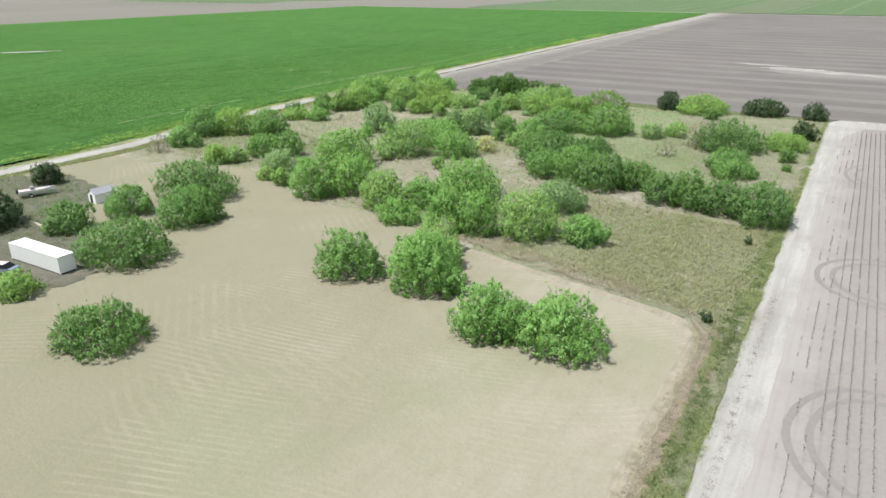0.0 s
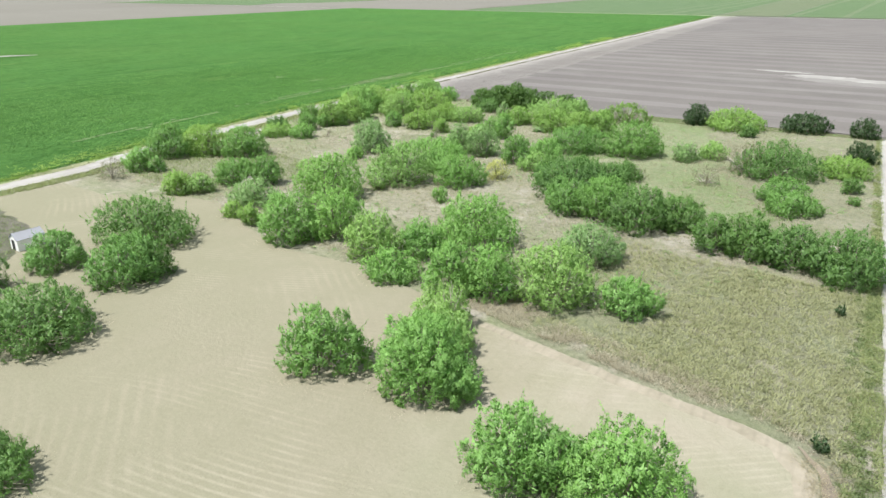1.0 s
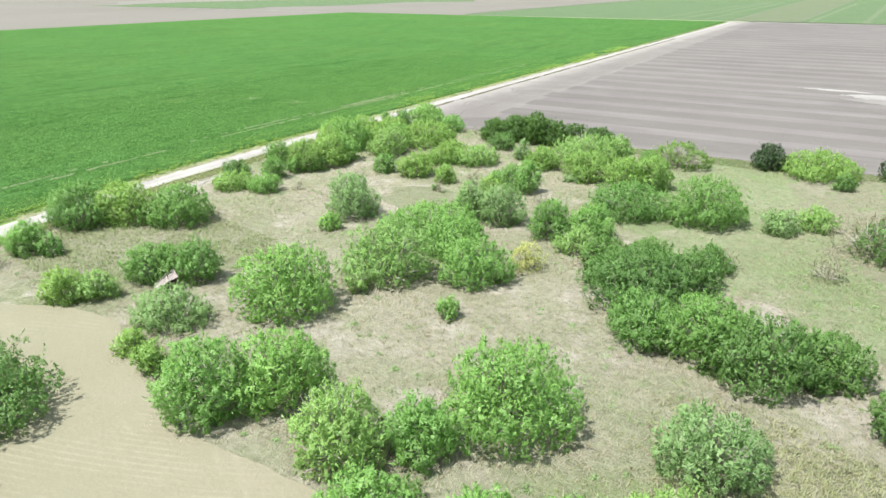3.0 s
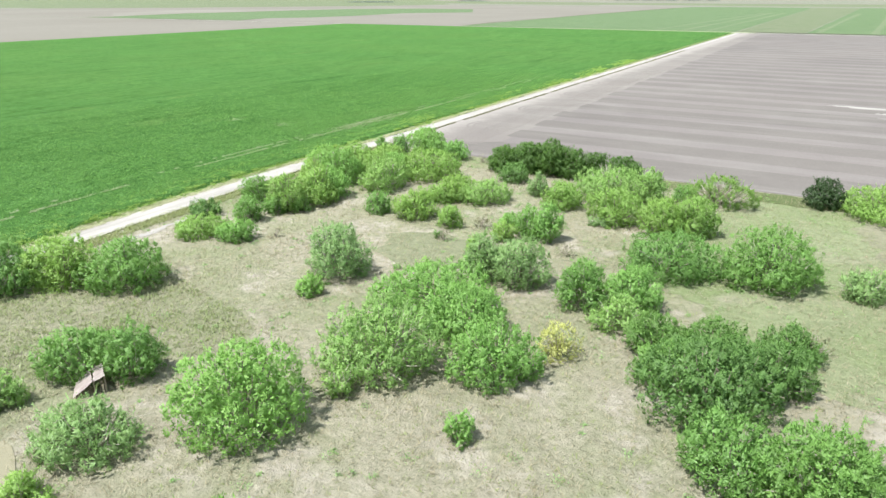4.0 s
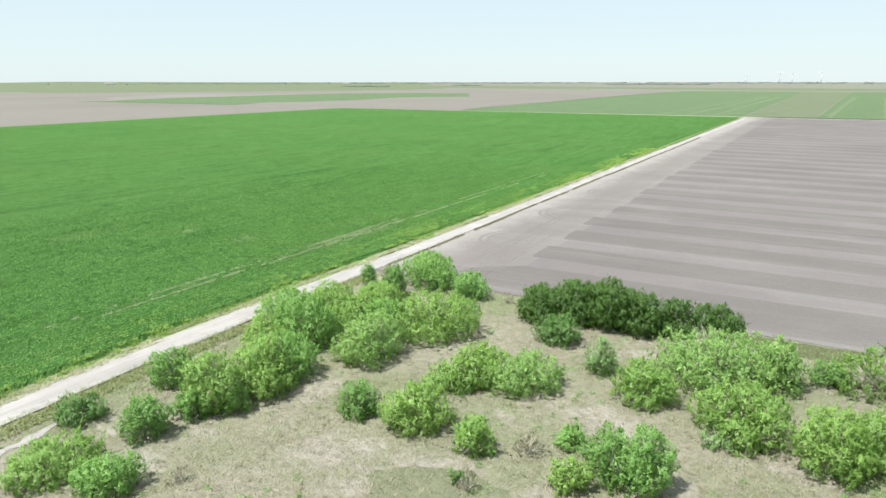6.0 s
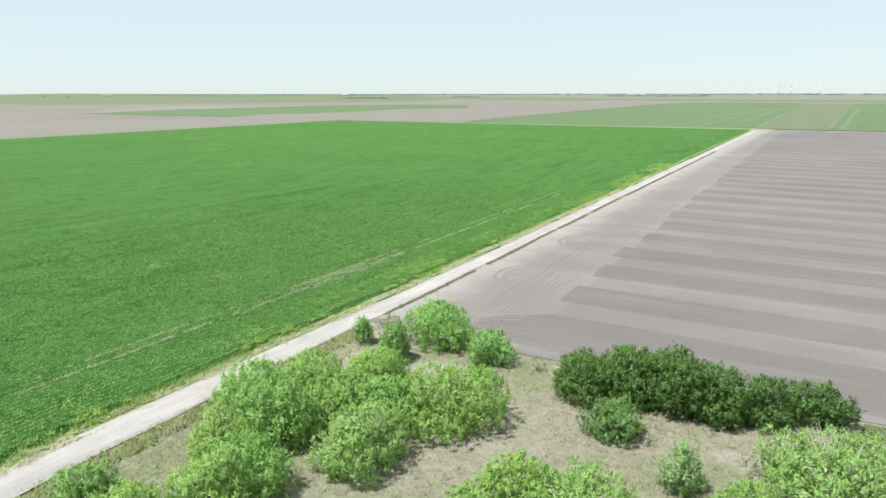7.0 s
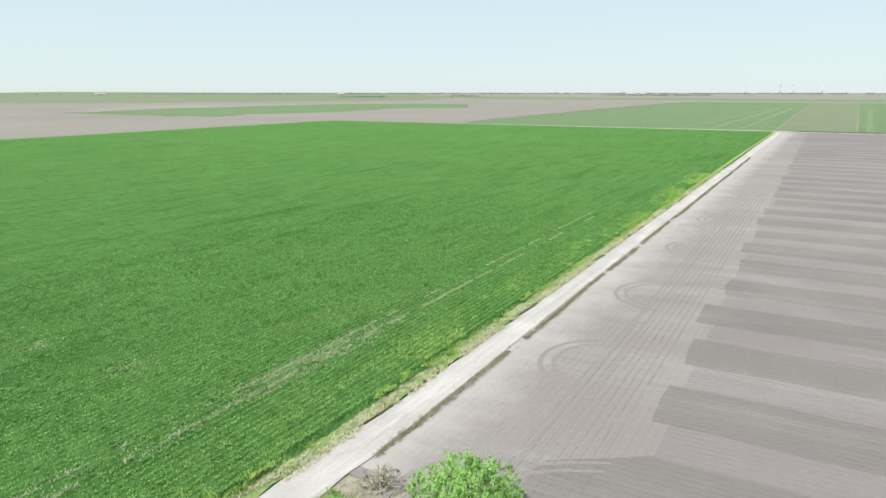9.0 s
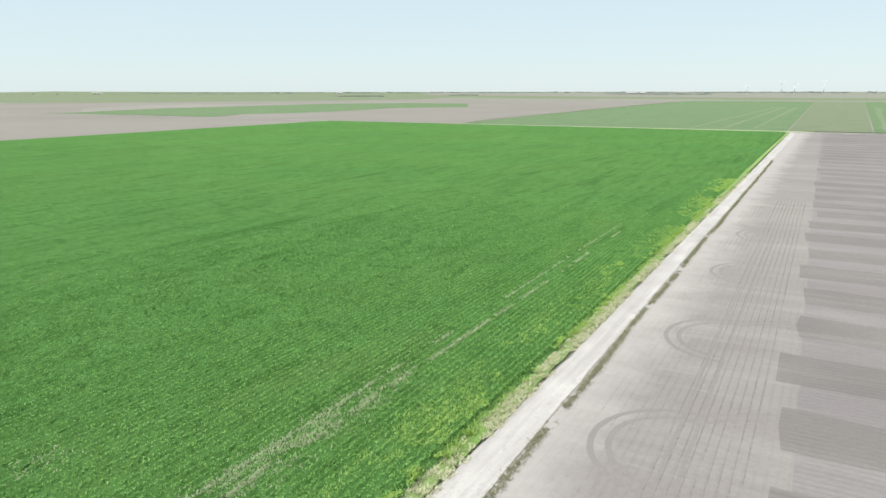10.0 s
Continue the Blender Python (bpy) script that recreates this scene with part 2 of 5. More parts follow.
def crop_green():
    n = Nodes("green_crop", 0.95, 0.03)
    tone = n.mix(n.noise(0.012, 4, 0.6), (0.066, 0.160, 0.046), (0.079, 0.181, 0.052))
    tone = n.mix(n.times(n.noise(0.5, 5, 0.7, n.mapped((1.0, 0.07, 1.0)), 0.45, 0.7), 0.5), tone, (0.036, 0.100, 0.020))
    tone = n.mix(n.times(n.noise(0.45, 6, 0.85, low=0.46, high=0.60), 0.6), tone, (0.028, 0.083, 0.016))
    tone = n.mix(n.times(n.noise(1.1, 5, 0.8, n.mapped(shift=(31, 17, 0)), 0.5, 0.68), 0.6), tone, (0.118, 0.232, 0.048))
    tone = n.mix(n.times(n.noise(5.0, 3, 0.7, low=0.5, high=0.75), 0.35), tone, (0.116, 0.228, 0.048))
    # slow drift between yellower and darker ground, and thin dark cross marks
    tone = n.mix(n.times(n.noise(0.045, 3, 0.6, n.mapped((1.0, 0.35, 1.0)), 0.62, 0.74), 0.4), tone, (0.118, 0.185, 0.058))
    tone = n.mix(n.times(n.noise(0.011, 4, 0.65, n.mapped(shift=(8, 55, 0)), 0.42, 0.66), 0.35), tone, (0.082, 0.150, 0.040))
    tone = n.mix(n.times(n.noise(0.06, 4, 0.7, n.mapped((1.0, 0.12, 1.0), shift=(40, 0, 0)), 0.60, 0.70), 0.5), tone, (0.027, 0.078, 0.018))
    tone = n.mix(n.times(n.noise(0.2, 6, 0.8, n.mapped((1.0, 0.16, 1.0), shift=(7, 3, 0)), 0.5, 0.62), 0.55), tone, (0.035, 0.097, 0.020))
    tone = n.mix(n.times(n.noise(0.13, 6, 0.75, n.mapped((0.6, 1.8, 1.0), 30.0, (19, 63, 0)), 0.57, 0.63), 0.4), tone, (0.026, 0.074, 0.018))
    n.bump(n.noise(1.5, 5, 0.8), 0.9, 0.22)
    return n.color(tone)


M_MOWN, M_CROP = mown_grass(), crop_green()
# distance haze is put into these far field colours: paler and greyer
M_FAR_GREEN = grassland("far_green_crop_hazed", (0.121, 0.171, 0.088), (0.084, 0.139, 0.066), (0.149, 0.178, 0.114))
M_FAR_TAN = soil("far_tan_field_hazed", (0.198, 0.185, 0.163), (0.175, 0.161, 0.140), patch=0.004)
M_FAR_MIX = grassland("far_stubble_hazed", (0.150, 0.172, 0.108), (0.116, 0.152, 0.082), (0.168, 0.170, 0.124))
# weedy field edges, and the shade painted along the far ditch
M_FAR_EDGE = grassland("far_edge_weeds_and_shade", (0.105, 0.115, 0.075), (0.070, 0.092, 0.048), (0.14, 0.14, 0.10))
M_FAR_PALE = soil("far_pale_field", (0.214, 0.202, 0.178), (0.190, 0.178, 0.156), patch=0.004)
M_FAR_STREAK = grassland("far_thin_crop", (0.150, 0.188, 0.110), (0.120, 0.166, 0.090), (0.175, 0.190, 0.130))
M_BARK = painted("grey_bark", (0.30, 0.26, 0.21), 0.9, (0.14, 0.11, 0.085), 0.6, scale=2.5)
M_TWIG = painted("bleached_twigs", (0.46, 0.42, 0.36), 0.9, (0.25, 0.22, 0.18), 0.4, scale=2.5)
LEAVES = {
    "green": leafage("mesquite_leaves", (0.308, 0.548, 0.142), (0.166, 0.322, 0.082), 0.42),
    "lime": leafage("yellow_green_leaves", (0.332, 0.532, 0.130), (0.194, 0.334, 0.079), 0.42),
    "pale": leafage("pale_leaves", (0.352, 0.560, 0.165), (0.205, 0.350, 0.100), 0.42),
    "grey": leafage("grey_green_leaves", (0.328, 0.505, 0.190), (0.196, 0.324, 0.122), 0.42),
    "rich": leafage("rich_green_leaves", (0.246, 0.456, 0.114), (0.124, 0.254, 0.064), 0.42),
    "mid": leafage("olive_green_leaves", (0.192, 0.358, 0.090), (0.094, 0.192, 0.051), 0.4),
    "dark": leafage("dark_green_leaves", (0.125, 0.249, 0.045), (0.066, 0.147, 0.028), 0.4),
    "deep": leafage("deep_green_leaves", (0.060, 0.115, 0.034), (0.028, 0.060, 0.021), 0.25),
    "bare": leafage("thin_leaves", (0.250, 0.420, 0.092), (0.138, 0.255, 0.056), 0.38),
    "dry": leafage("withered_leaves", (0.270, 0.265, 0.160), (0.180, 0.175, 0.110), 0.3),
    "yellow": leafage("yellow_blossom", (0.580, 0.590, 0.190), (0.400, 0.430, 0.150), 0.4),
    # grey-blue distance haze is mixed into this leaf colour
    "far": leafage("hazed_far_leaves", (0.215, 0.250, 0.225), (0.165, 0.200, 0.185), 0.3),
}
M_VERGE_SOIL = grassland("verge_grass", (0.230, 0.300, 0.120), (0.165, 0.285, 0.065), (0.32, 0.31, 0.20), 0.42, 0.62, 0.6, 0.76)
M_TALL = leafage("tall_grass_blades", (0.311, 0.343, 0.155), (0.163, 0.220, 0.074), 0.35)
M_MEADOWGRASS = leafage("meadow_grass_blades", (0.390, 0.385, 0.220), (0.225, 0.255, 0.110), 0.4)
M_STRAW = leafage("straw_blades", (0.398, 0.356, 0.248), (0.260, 0.226, 0.145), 0.35)
M_WEED = leafage("weed_leaves", (0.208, 0.265, 0.102), (0.088, 0.133, 0.043), 0.35)
M_ROADSIDE = leafage("pale_roadside_grass", (0.56, 0.55, 0.38), (0.39, 0.41, 0.24), 0.4)
M_ROADWEED = leafage("dull_roadside_weeds", (0.235, 0.235, 0.135), (0.125, 0.125, 0.075), 0.3)
M_VERGE = leafage("bright_verge_grass", (0.330, 0.480, 0.100), (0.180, 0.315, 0.055), 0.4)
M_CROSS_VERGE = grassland("pale_cross_verge", (0.300, 0.325, 0.205), (0.225, 0.285, 0.135), (0.34, 0.335, 0.25))
M_CROPLEAF = leafage("crop_leaves", (0.198, 0.404, 0.086), (0.120, 0.275, 0.056), 0.35)
M_STUBBLE = painted("dark_stubble", (0.13, 0.115, 0.10), 0.95, (0.06, 0.05, 0.04), 0.5)

M_STUBBLE_PALE = painted("grey_stubble", (0.155, 0.138, 0.125), 0.95, (0.09, 0.08, 0.07), 0.5)


# ---- building helpers ----
def mesh_np(name, verts, faces, mat, smooth=False):
    """A mesh from arrays: verts (n, 3) and faces (m, 3 or 4)."""
    verts, faces = np.asarray(verts, np.float32), np.asarray(faces, np.int32)
    m = bpy.data.meshes.new(name)
    k = faces.shape[1]
    m.vertices.add(len(verts))
    m.vertices.foreach_set("co", verts.ravel())
    m.loops.add(faces.size)
    m.loops.foreach_set("vertex_index", faces.ravel())
    m.polygons.add(len(faces))
    m.polygons.foreach_set("loop_start", np.arange(0, faces.size, k, dtype=np.int32))
    m.polygons.foreach_set("use_smooth", np.full(len(faces), smooth, dtype=bool))
    m.update(calc_edges=True)
    m.materials.append(mat)
    return m


def soften(verts, faces, out):
    """Turn every leaf to face along out and give it soft normals, so that a clump shades as one rounded mass."""
    t = verts[faces]
    face = np.cross(t[:, 1] - t[:, 0], t[:, 2] - t[:, 0])
    face /= np.linalg.norm(face, axis=1)[:, None] + 1e-9
    back = (face * out).sum(1) < 0
    faces[back] = faces[back][:, ::-1]
    face[back] *= -1
    normal = out * 0.78 + face * 0.38
    normal /= np.linalg.norm(normal, axis=1)[:, None] + 1e-9
    return faces, np.repeat(normal, 3, axis=0)


def part(name, bm, mat, parent=None, label="", smooth=False):
    m = bpy.data.meshes.new(name)
    bmesh.ops.recalc_face_normals(bm, faces=bm.faces)
    bm.to_mesh(m)
    bm.free()
    m.materials.append(mat)
    if smooth:
        m.polygons.foreach_set("use_smooth", [True] * len(m.polygons))
    ob = new(name, m)
    if parent:
        ob.parent = parent
    return tagged(ob, label)


def box(bm, size, at, turn=(0, 0, 0), bevel=0.0):
    made = bmesh.ops.create_cube(bm, size=1)["verts"]
    bmesh.ops.scale(bm, vec=size, verts=made)
    if bevel:
        edges = list({e for v in made for e in v.link_edges})
        made = list({v for f in bmesh.ops.bevel(bm, geom=edges, offset=bevel, segments=1, affect="EDGES")["faces"] for v in f.verts} | {v for v in made if v.is_valid})
    bmesh.ops.transform(bm, matrix=pose(*at, *turn), verts=made)
    return bm


def tube(bm, path, radii, sides=6):
    """A tapered tube along a list of points."""
    rings = []
    for i, p in enumerate(path):
        way = (Vector(path[min(i + 1, len(path) - 1)]) - Vector(path[max(i - 1, 0)])).normalized()
        side = way.orthogonal().normalized()
        up = way.cross(side)
        rings.append([bm.verts.new(Vector(p) + radii[i] * (math.cos(a) * side + math.sin(a) * up)) for a in (2 * math.pi * k / sides for k in range(sides))])
    for a, b in zip(rings, rings[1:]):
        for k in range(sides):
            bm.faces.new((a[k], a[(k + 1) % sides], b[(k + 1) % sides], b[k]))
    bm.faces.new(rings[-1])
    bm.faces.new(rings[0][::-1])
    return bm


def wander(corners, step, jitter, closed=True):
    """The outline through the corners with uneven, natural edges."""
    out = []
    ends = list(zip(corners, corners[1:] + corners[:1])) if closed else list(zip(corners, corners[1:]))
    for (ax, ay), (bx, by) in ends:
        n = max(1, int(math.hypot(bx - ax, by - ay) / step))
        for k in range(n):
            x, y = ax + (bx - ax) * k / n, ay + (by - ay) * k / n
            d = noise.noise_vector(Vector((x * 0.23, y * 0.23, 3.1))) + 0.6 * noise.noise_vector(Vector((x * 0.9, y * 0.9, 7.7)))
            out.append((x + jitter * d.x, y + jitter * d.y))
    return out if closed else out + [corners[-1]]


def rise(x, y):
    """The plain lifts a little towards the horizon."""
    d = math.hypot(x + 60, y - 120)
    return 23.0 * max(0.0, (d - 2600) / 2300) ** 1.5


def sheet(name, corners, z, mat):
    """A flat mesh inside an outline."""
    flat = [Vector(p) for p in corners]
    pts, _, tris, *_ = geometry.delaunay_2d_cdt(flat, [], [list(range(len(flat)))], 1, 1e-4)
    m = bpy.data.meshes.new(name)
    m.from_pydata([(p.x, p.y, z + rise(p.x, p.y)) for p in pts], [], [list(t) for t in tris])
    m.update()
    bm = bmesh.new()
    bm.from_mesh(m)
    for f in bm.faces:
        f.normal_update()
        if f.normal.z < 0:
            f.normal_flip()
    bm.to_mesh(m)
    bm.free()
    m.materials.append(mat)
    return new(name, m)


def zone(name, corners, z, mat, label, step=3.0, jitter=0.4):
    return tagged(sheet(name, wander(corners, step, jitter), z, mat), label, "ground", kind="structure")


def ribbon(name, middle, widths, z, mat, label, step=4.0, jitter=0.3, category="road"):
    """A strip of ground along a line, its two edges uneven."""
    left, right = [], []
    for i, (x, y) in enumerate(middle):
        (ax, ay), (bx, by) = middle[max(i - 1, 0)], middle[min(i + 1, len(middle) - 1)]
        d = math.hypot(bx - ax, by - ay)
        nx, ny = -(by - ay) / d, (bx - ax) / d
        w = widths[i] / 2
        left.append((x + nx * w, y + ny * w))
        right.append((x - nx * w, y - ny * w))
    corners = wander(left, step, jitter, False) + wander(right, step, jitter, False)[::-1]
    return tagged(sheet(name, corners, z, mat), label, category, kind="structure")


def blades(rng, xy, height, spread, width, per, low=0.6, high=1.9):
    """Grass: for every foot in xy a few leaning blades. Returns verts and triangles."""
    n = len(xy)
    foot = np.repeat(np.column_stack((xy, np.zeros(n))), per, axis=0)
    k = len(foot)
    a = rng.uniform(0, 2 * np.pi, k)
    h = np.repeat(height if np.ndim(height) else np.full(n, height), per) * rng.uniform(0.55, 1.15, k)
    foot[:, :2] += rng.normal(0, 0.25, (k, 2)) * spread
    lean = h * rng.uniform(low, high, k)
    side = np.column_stack((-np.sin(a), np.cos(a), np.zeros(k))) * (width * rng.uniform(0.6, 1.3, k))[:, None]
    tip = foot + np.column_stack((np.cos(a) * lean, np.sin(a) * lean, h))
    verts = np.stack((foot - side, foot + side, tip), axis=1).reshape(-1, 3)
    return verts, np.arange(3 * k).reshape(-1, 3)


def inside(xy, corners):
    x, y = xy[:, 0], xy[:, 1]
    r = np.zeros(len(xy), bool)
    for (ax, ay), (bx, by) in zip(corners, corners[1:] + corners[:1]):
        hit = (ay > y) != (by > y)
        r ^= hit & (x < (bx - ax) * (y - ay) / ((by - ay) or 1e-9) + ax)
    return r


def scatter(rng, corners, count, clump=0.0, scale=0.1):
    """Random feet inside an outline; clump thins them by a drifting noise."""
    c = np.array(corners)
    xy = rng.uniform(c.min(0), c.max(0), (count, 2))
    xy = xy[inside(xy, corners)]
    if clump:
        v = np.array([noise.noise(Vector((x * scale, y * scale, 1.7))) + 0.5 * noise.noise(Vector((x * scale * 3.7, y * scale * 3.7, 5.2))) for x, y in xy])
        xy = xy[rng.uniform(-0.6, 0.6, len(xy)) * clump < v + 0.1]
    return xy


def stuff(name, parts, mat, label, category, z=0.0):
    verts, faces, base = [], [], 0
    for v, f in parts:
        verts.append(v)
        faces.append(f + base)
        base += len(v)
    ob = new(name, mesh_np(name, np.concatenate(verts), np.concatenate(faces), mat))
    ob.location.z = z
    return tagged(ob, label, category, kind="stuff")


# ---- ground, fields and roads ----
def plain():
    """The ground: one round sheet out to the horizon."""
    radii = [0, 400, 1200, 2600, 2850, 3100, 3400, 3700, 4000, 4300, 4600, 4880]
    verts, faces, n = [], [], 120
    for r in radii:
        for k in range(n):
            x, y = -60 + r * math.cos(2 * math.pi * k / n), 120 + r * math.sin(2 * math.pi * k / n)
            verts.append((x, y, -0.30 + rise(x, y)))
    for a in range(len(radii) - 1):
        for k in range(n):
            faces.append((a * n + k, (a + 1) * n + k, (a + 1) * n + (k + 1) % n, a * n + (k + 1) % n))
    tagged(new("ground", mesh_np("ground", verts, faces, M_GROUND, True)), "flat dry farmland plain reaching the horizon", "ground", kind="structure")


plain()
ROAD_A = [(-152.5, -150), (-154.0, 40), (-154.0, 75), (-153.0, 105), (-156.8, 128), (-158.6, 150), (-160.2, 183), (-160.6, 215), (-160.3, 250), (-160.7, 290), (-161.1, 330), (-161.6, 365), (-162.9, 530), (-164.3, 690), (-165.8, 905)]
SCRUB = [(-151, -60), (-6.0, -60), (-6.0, 230), (-40, 231), (-90, 232), (-128, 232), (-159, 233), (-160, 190), (-157.5, 150), (-153, 110)]
MOWN = [(-10.2, -50), (-10.0, 70), (-10.6, 76), (-13.0, 79), (-17, 80.4), (-30, 82.9), (-43, 86.0), (-58, 90.0), (-69, 93), (-85, 93), (-97, 98), (-110, 104.5), (-118, 104), (-133, 97), (-146, 98), (-149, 75), (-140, 20), (-130, -50)]
WEST_MEADOW = [(-141, 110), (-126, 107), (-120, 112), (-112, 121), (-106, 128), (-110, 135), (-122, 137), (-134, 141), (-146, 138), (-148, 122)]
MEADOW = [(-7.5, 76), (-12, 81), (-28, 86), (-42, 91), (-36, 103), (-34, 116), (-28, 119), (-17, 116), (-8, 117), (-7, 120), (-6.6, 150), (-6.6, 226), (-50, 228), (-42, 200), (-30, 160), (-20, 140), (-7.5, 130)]
zone("scrub_pasture", SCRUB, -0.20, M_SCRUB, "rough dry pasture between the bushes")
zone("west_meadow", WEST_MEADOW, -0.17, M_MEADOW, "rough olive green grass beside the brush", 1.2, 2.6)
zone("back_meadow", [(-70, 172), (-46, 152), (-30, 140), (-8.2, 134), (-8.2, 229), (-60, 229.5), (-73, 200)], -0.16, M_PASTURE, "rough green grass behind the brush", 1.4, 2.6)
zone("meadow", MEADOW, -0.14, M_MEADOW, "uncut green and straw coloured meadow beside the track", 0.9, 4.5)
zone("verge", [(-10.4, -50), (-6.2, -50), (-6.2, 77), (-8.0, 80), (-11.5, 78.5), (-10.4, 74)], -0.135, M_MEADOW, "uncut green verge beside the white track", 1.5, 0.4)
zone("mown_field", MOWN, -0.10, M_MOWN, "freshly mown straw coloured grass with mower swaths", 2.0, 0.35)
zone("yard", [(-88, 46), (-86, 52), (-96, 57), (-112, 66), (-122, 78), (-140, 82), (-149, 75), (-146, 40), (-110, 36), (-97, 43)], -0.08, grassland("yard_dirt", (0.165, 0.157, 0.122), (0.105, 0.132, 0.062), (0.205, 0.188, 0.158), 0.42, 0.66, 0.4, 0.6), "worn dirt and weeds of the farm yard", 1.2, 1.6)
BORDER = [(-10.0, -60), (-9.9, 40), (-9.8, 70), (-10.4, 76), (-12.8, 79.2), (-17, 80.7), (-24, 82.0), (-30, 83.2), (-43, 86.3), (-52, 88.6)]
ribbon("mower_track", [(x - 1.2, y - 0.8) for x, y in BORDER], [1.5] * 8 + [1.0, 0.5], -0.095, M_PALE_TRACK, "pale worn track along the edge of the mown field", 0.9, 0.45, "ground")
ribbon("bare_margin", [(x + 0.35, y + 0.2) for x, y in BORDER[:5]], [1.3, 1.4, 1.3, 0.8, 0.15], -0.085, M_BARE, "bare brown strip along the mown edge", 0.6, 0.35, "ground")
zone("field_east", [(-2.6, -300), (700, -300), (700, 221), (4, 221), (-1.2, 214), (-2.2, 120)], -0.07, M_SOIL_E, "grey bare field with dark stubble rows", 4.0, 0.2)
zone("field_north", [(-160.5, 233), (-128, 231.5), (-90, 231.2), (-20, 231), (900, 231), (900, 913), (-166, 907), (-163, 530)], -0.12, M_SOIL_NE, "bare grey tilled field", 6.0, 0.25)
zone("headland", [(-159.0, 235), (-131.5, 232.5), (-133.2, 300), (-135.8, 420), (-143.5, 905), (-164.0, 905), (-161.4, 530), (-159.6, 330)], -0.116, M_HEADLAND, "pale headland strip with rows along the road", 5.0, 0.4)
for k in range(32):
    y0 = 259.7 + 20.0 * k
    ragged = 0.9 * math.sin(k * 2.3) + 0.6 * math.sin(k * 5.1)
    zone("worked_strip", [(-134.2 - 0.010 * (y0 - 264) + ragged, y0), (880, y0 - 20), (880, y0 - 8), (-134.7 - 0.010 * (y0 - 264) + ragged, y0 + 11.6)], -0.112, M_SOIL_STRIP, "darker band of freshly worked soil", 5.0, 0.55)
zone("worked_strip", [(-143.5, 236), (-141.5, 245), (-132, 251.5), (-100, 250.8), (880, 232), (880, 233.5), (-80, 233), (-120, 234)], -0.112, M_SOIL_STRIP, "darker band of freshly worked soil", 4.0, 0.5)
for sx, sy, long, wide, z, mat in ((-4, 346, 74, 22, -0.1095, M_DUST), (-24, 357, 36, 13, -0.105, M_SALT), (-6, 351, 30, 10, -0.1035, M_SALT), (14, 345, 26, 7, -0.102, M_SALT), (-44, 371, 26, 5, -0.1005, M_SALT), (-10, 336, 34, 4, -0.099, M_DUST)):
    ribbon("salt_patch", [(sx - long / 2, sy + 2), (sx - long / 4, sy + 1), (sx + long / 4, sy - 1), (sx + long / 2, sy - 2)], [0.5, wide, wide * 0.8, 0.5], z, mat, "bleached bare patch in the field", 1.5, 2.2, "ground")
zone("track", [(-6.6, -300), (-2.4, -300), (-2.0, 120), (-1.4, 205), (3, 219), (14, 222), (200, 223), (200, 231), (10, 231), (-3, 230.5), (-6.4, 224), (-6.0, 140)], -0.05, M_CALICHE, "white caliche farm track", 3.0, 0.35)
ribbon("farm_road", ROAD_A, [5.2, 5.2, 5.4, 5.2, 5.4, 5.6, 5.8, 5.2, 4.6, 4.0, 4.0, 4.0, 4.2, 4.8, 5.2], -0.03, M_CALICHE, "pale caliche road beside the green field", 4.0, 0.25)
ribbon("crop_edge", [(x - 3.9, y) for x, y in ROAD_A], [2.4] * len(ROAD_A), -0.07, M_VERGE_SOIL, "bright green grass verge between crop and road", 3.0, 0.35, "ground")
ribbon("cross_verge", [(-700, 903), (-510, 908), (-168, 920), (-150, 921)], [7, 13, 18, 10], -0.05, M_CROSS_VERGE, "pale dry verge along the cross road", 20.0, 0.8, "ground")
# added raised strip, covers the dark gap under the far crop sheet's edge
ribbon("verge_skirt", [(x - 4.1, y) for x, y in ((-162.4, 465), (-162.9, 530), (-164.3, 690), (-165.8, 900))], [1.9] * 4, 0.30, M_VERGE_SOIL, "raised grass sheet added along the far crop edge", 4.0, 0.3, "ground")
ribbon("cross_road", [(-1100, 912), (-690, 909), (-168, 911), (400, 921), (1500, 938)], [4.5] * 5, -0.02, M_CALICHE, "pale cross road beyond the fields", 20.0, 0.3)

ribbon("salt_patch", [(-418, 214), (-410, 223), (-402, 234), (-396, 243)], [1, 6, 6, 1], 0.60, M_SALT, "bleached bare patch in the crop", 3, 1.0, "ground")
EDGE_GREEN = grassland("dark_edge_grass", (0.155, 0.175, 0.085), (0.105, 0.145, 0.055), (0.19, 0.19, 0.11), 0.35, 0.6)
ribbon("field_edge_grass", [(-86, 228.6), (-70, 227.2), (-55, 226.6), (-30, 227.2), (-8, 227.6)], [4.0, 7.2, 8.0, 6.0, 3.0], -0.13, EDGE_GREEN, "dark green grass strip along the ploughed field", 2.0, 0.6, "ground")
zone("green_patch", [(-112, 163), (-104, 158), (-96, 164), (-98, 174), (-106, 176), (-114, 171)], -0.185, grassland("thin_green_grass", (0.245, 0.255, 0.165), (0.195, 0.225, 0.125), (0.27, 0.255, 0.19)), "thin grey-green grass patch", 1.5, 1.5)
ribbon("pale_ditch", [(-150.2, 143), (-149.6, 149), (-150.6, 156), (-151.4, 161)], [0.7, 2.0, 1.4, 0.5], -0.15, M_CALICHE, "pale bare soil in a shallow ditch beside the road", 0.6, 0.9, "ground")

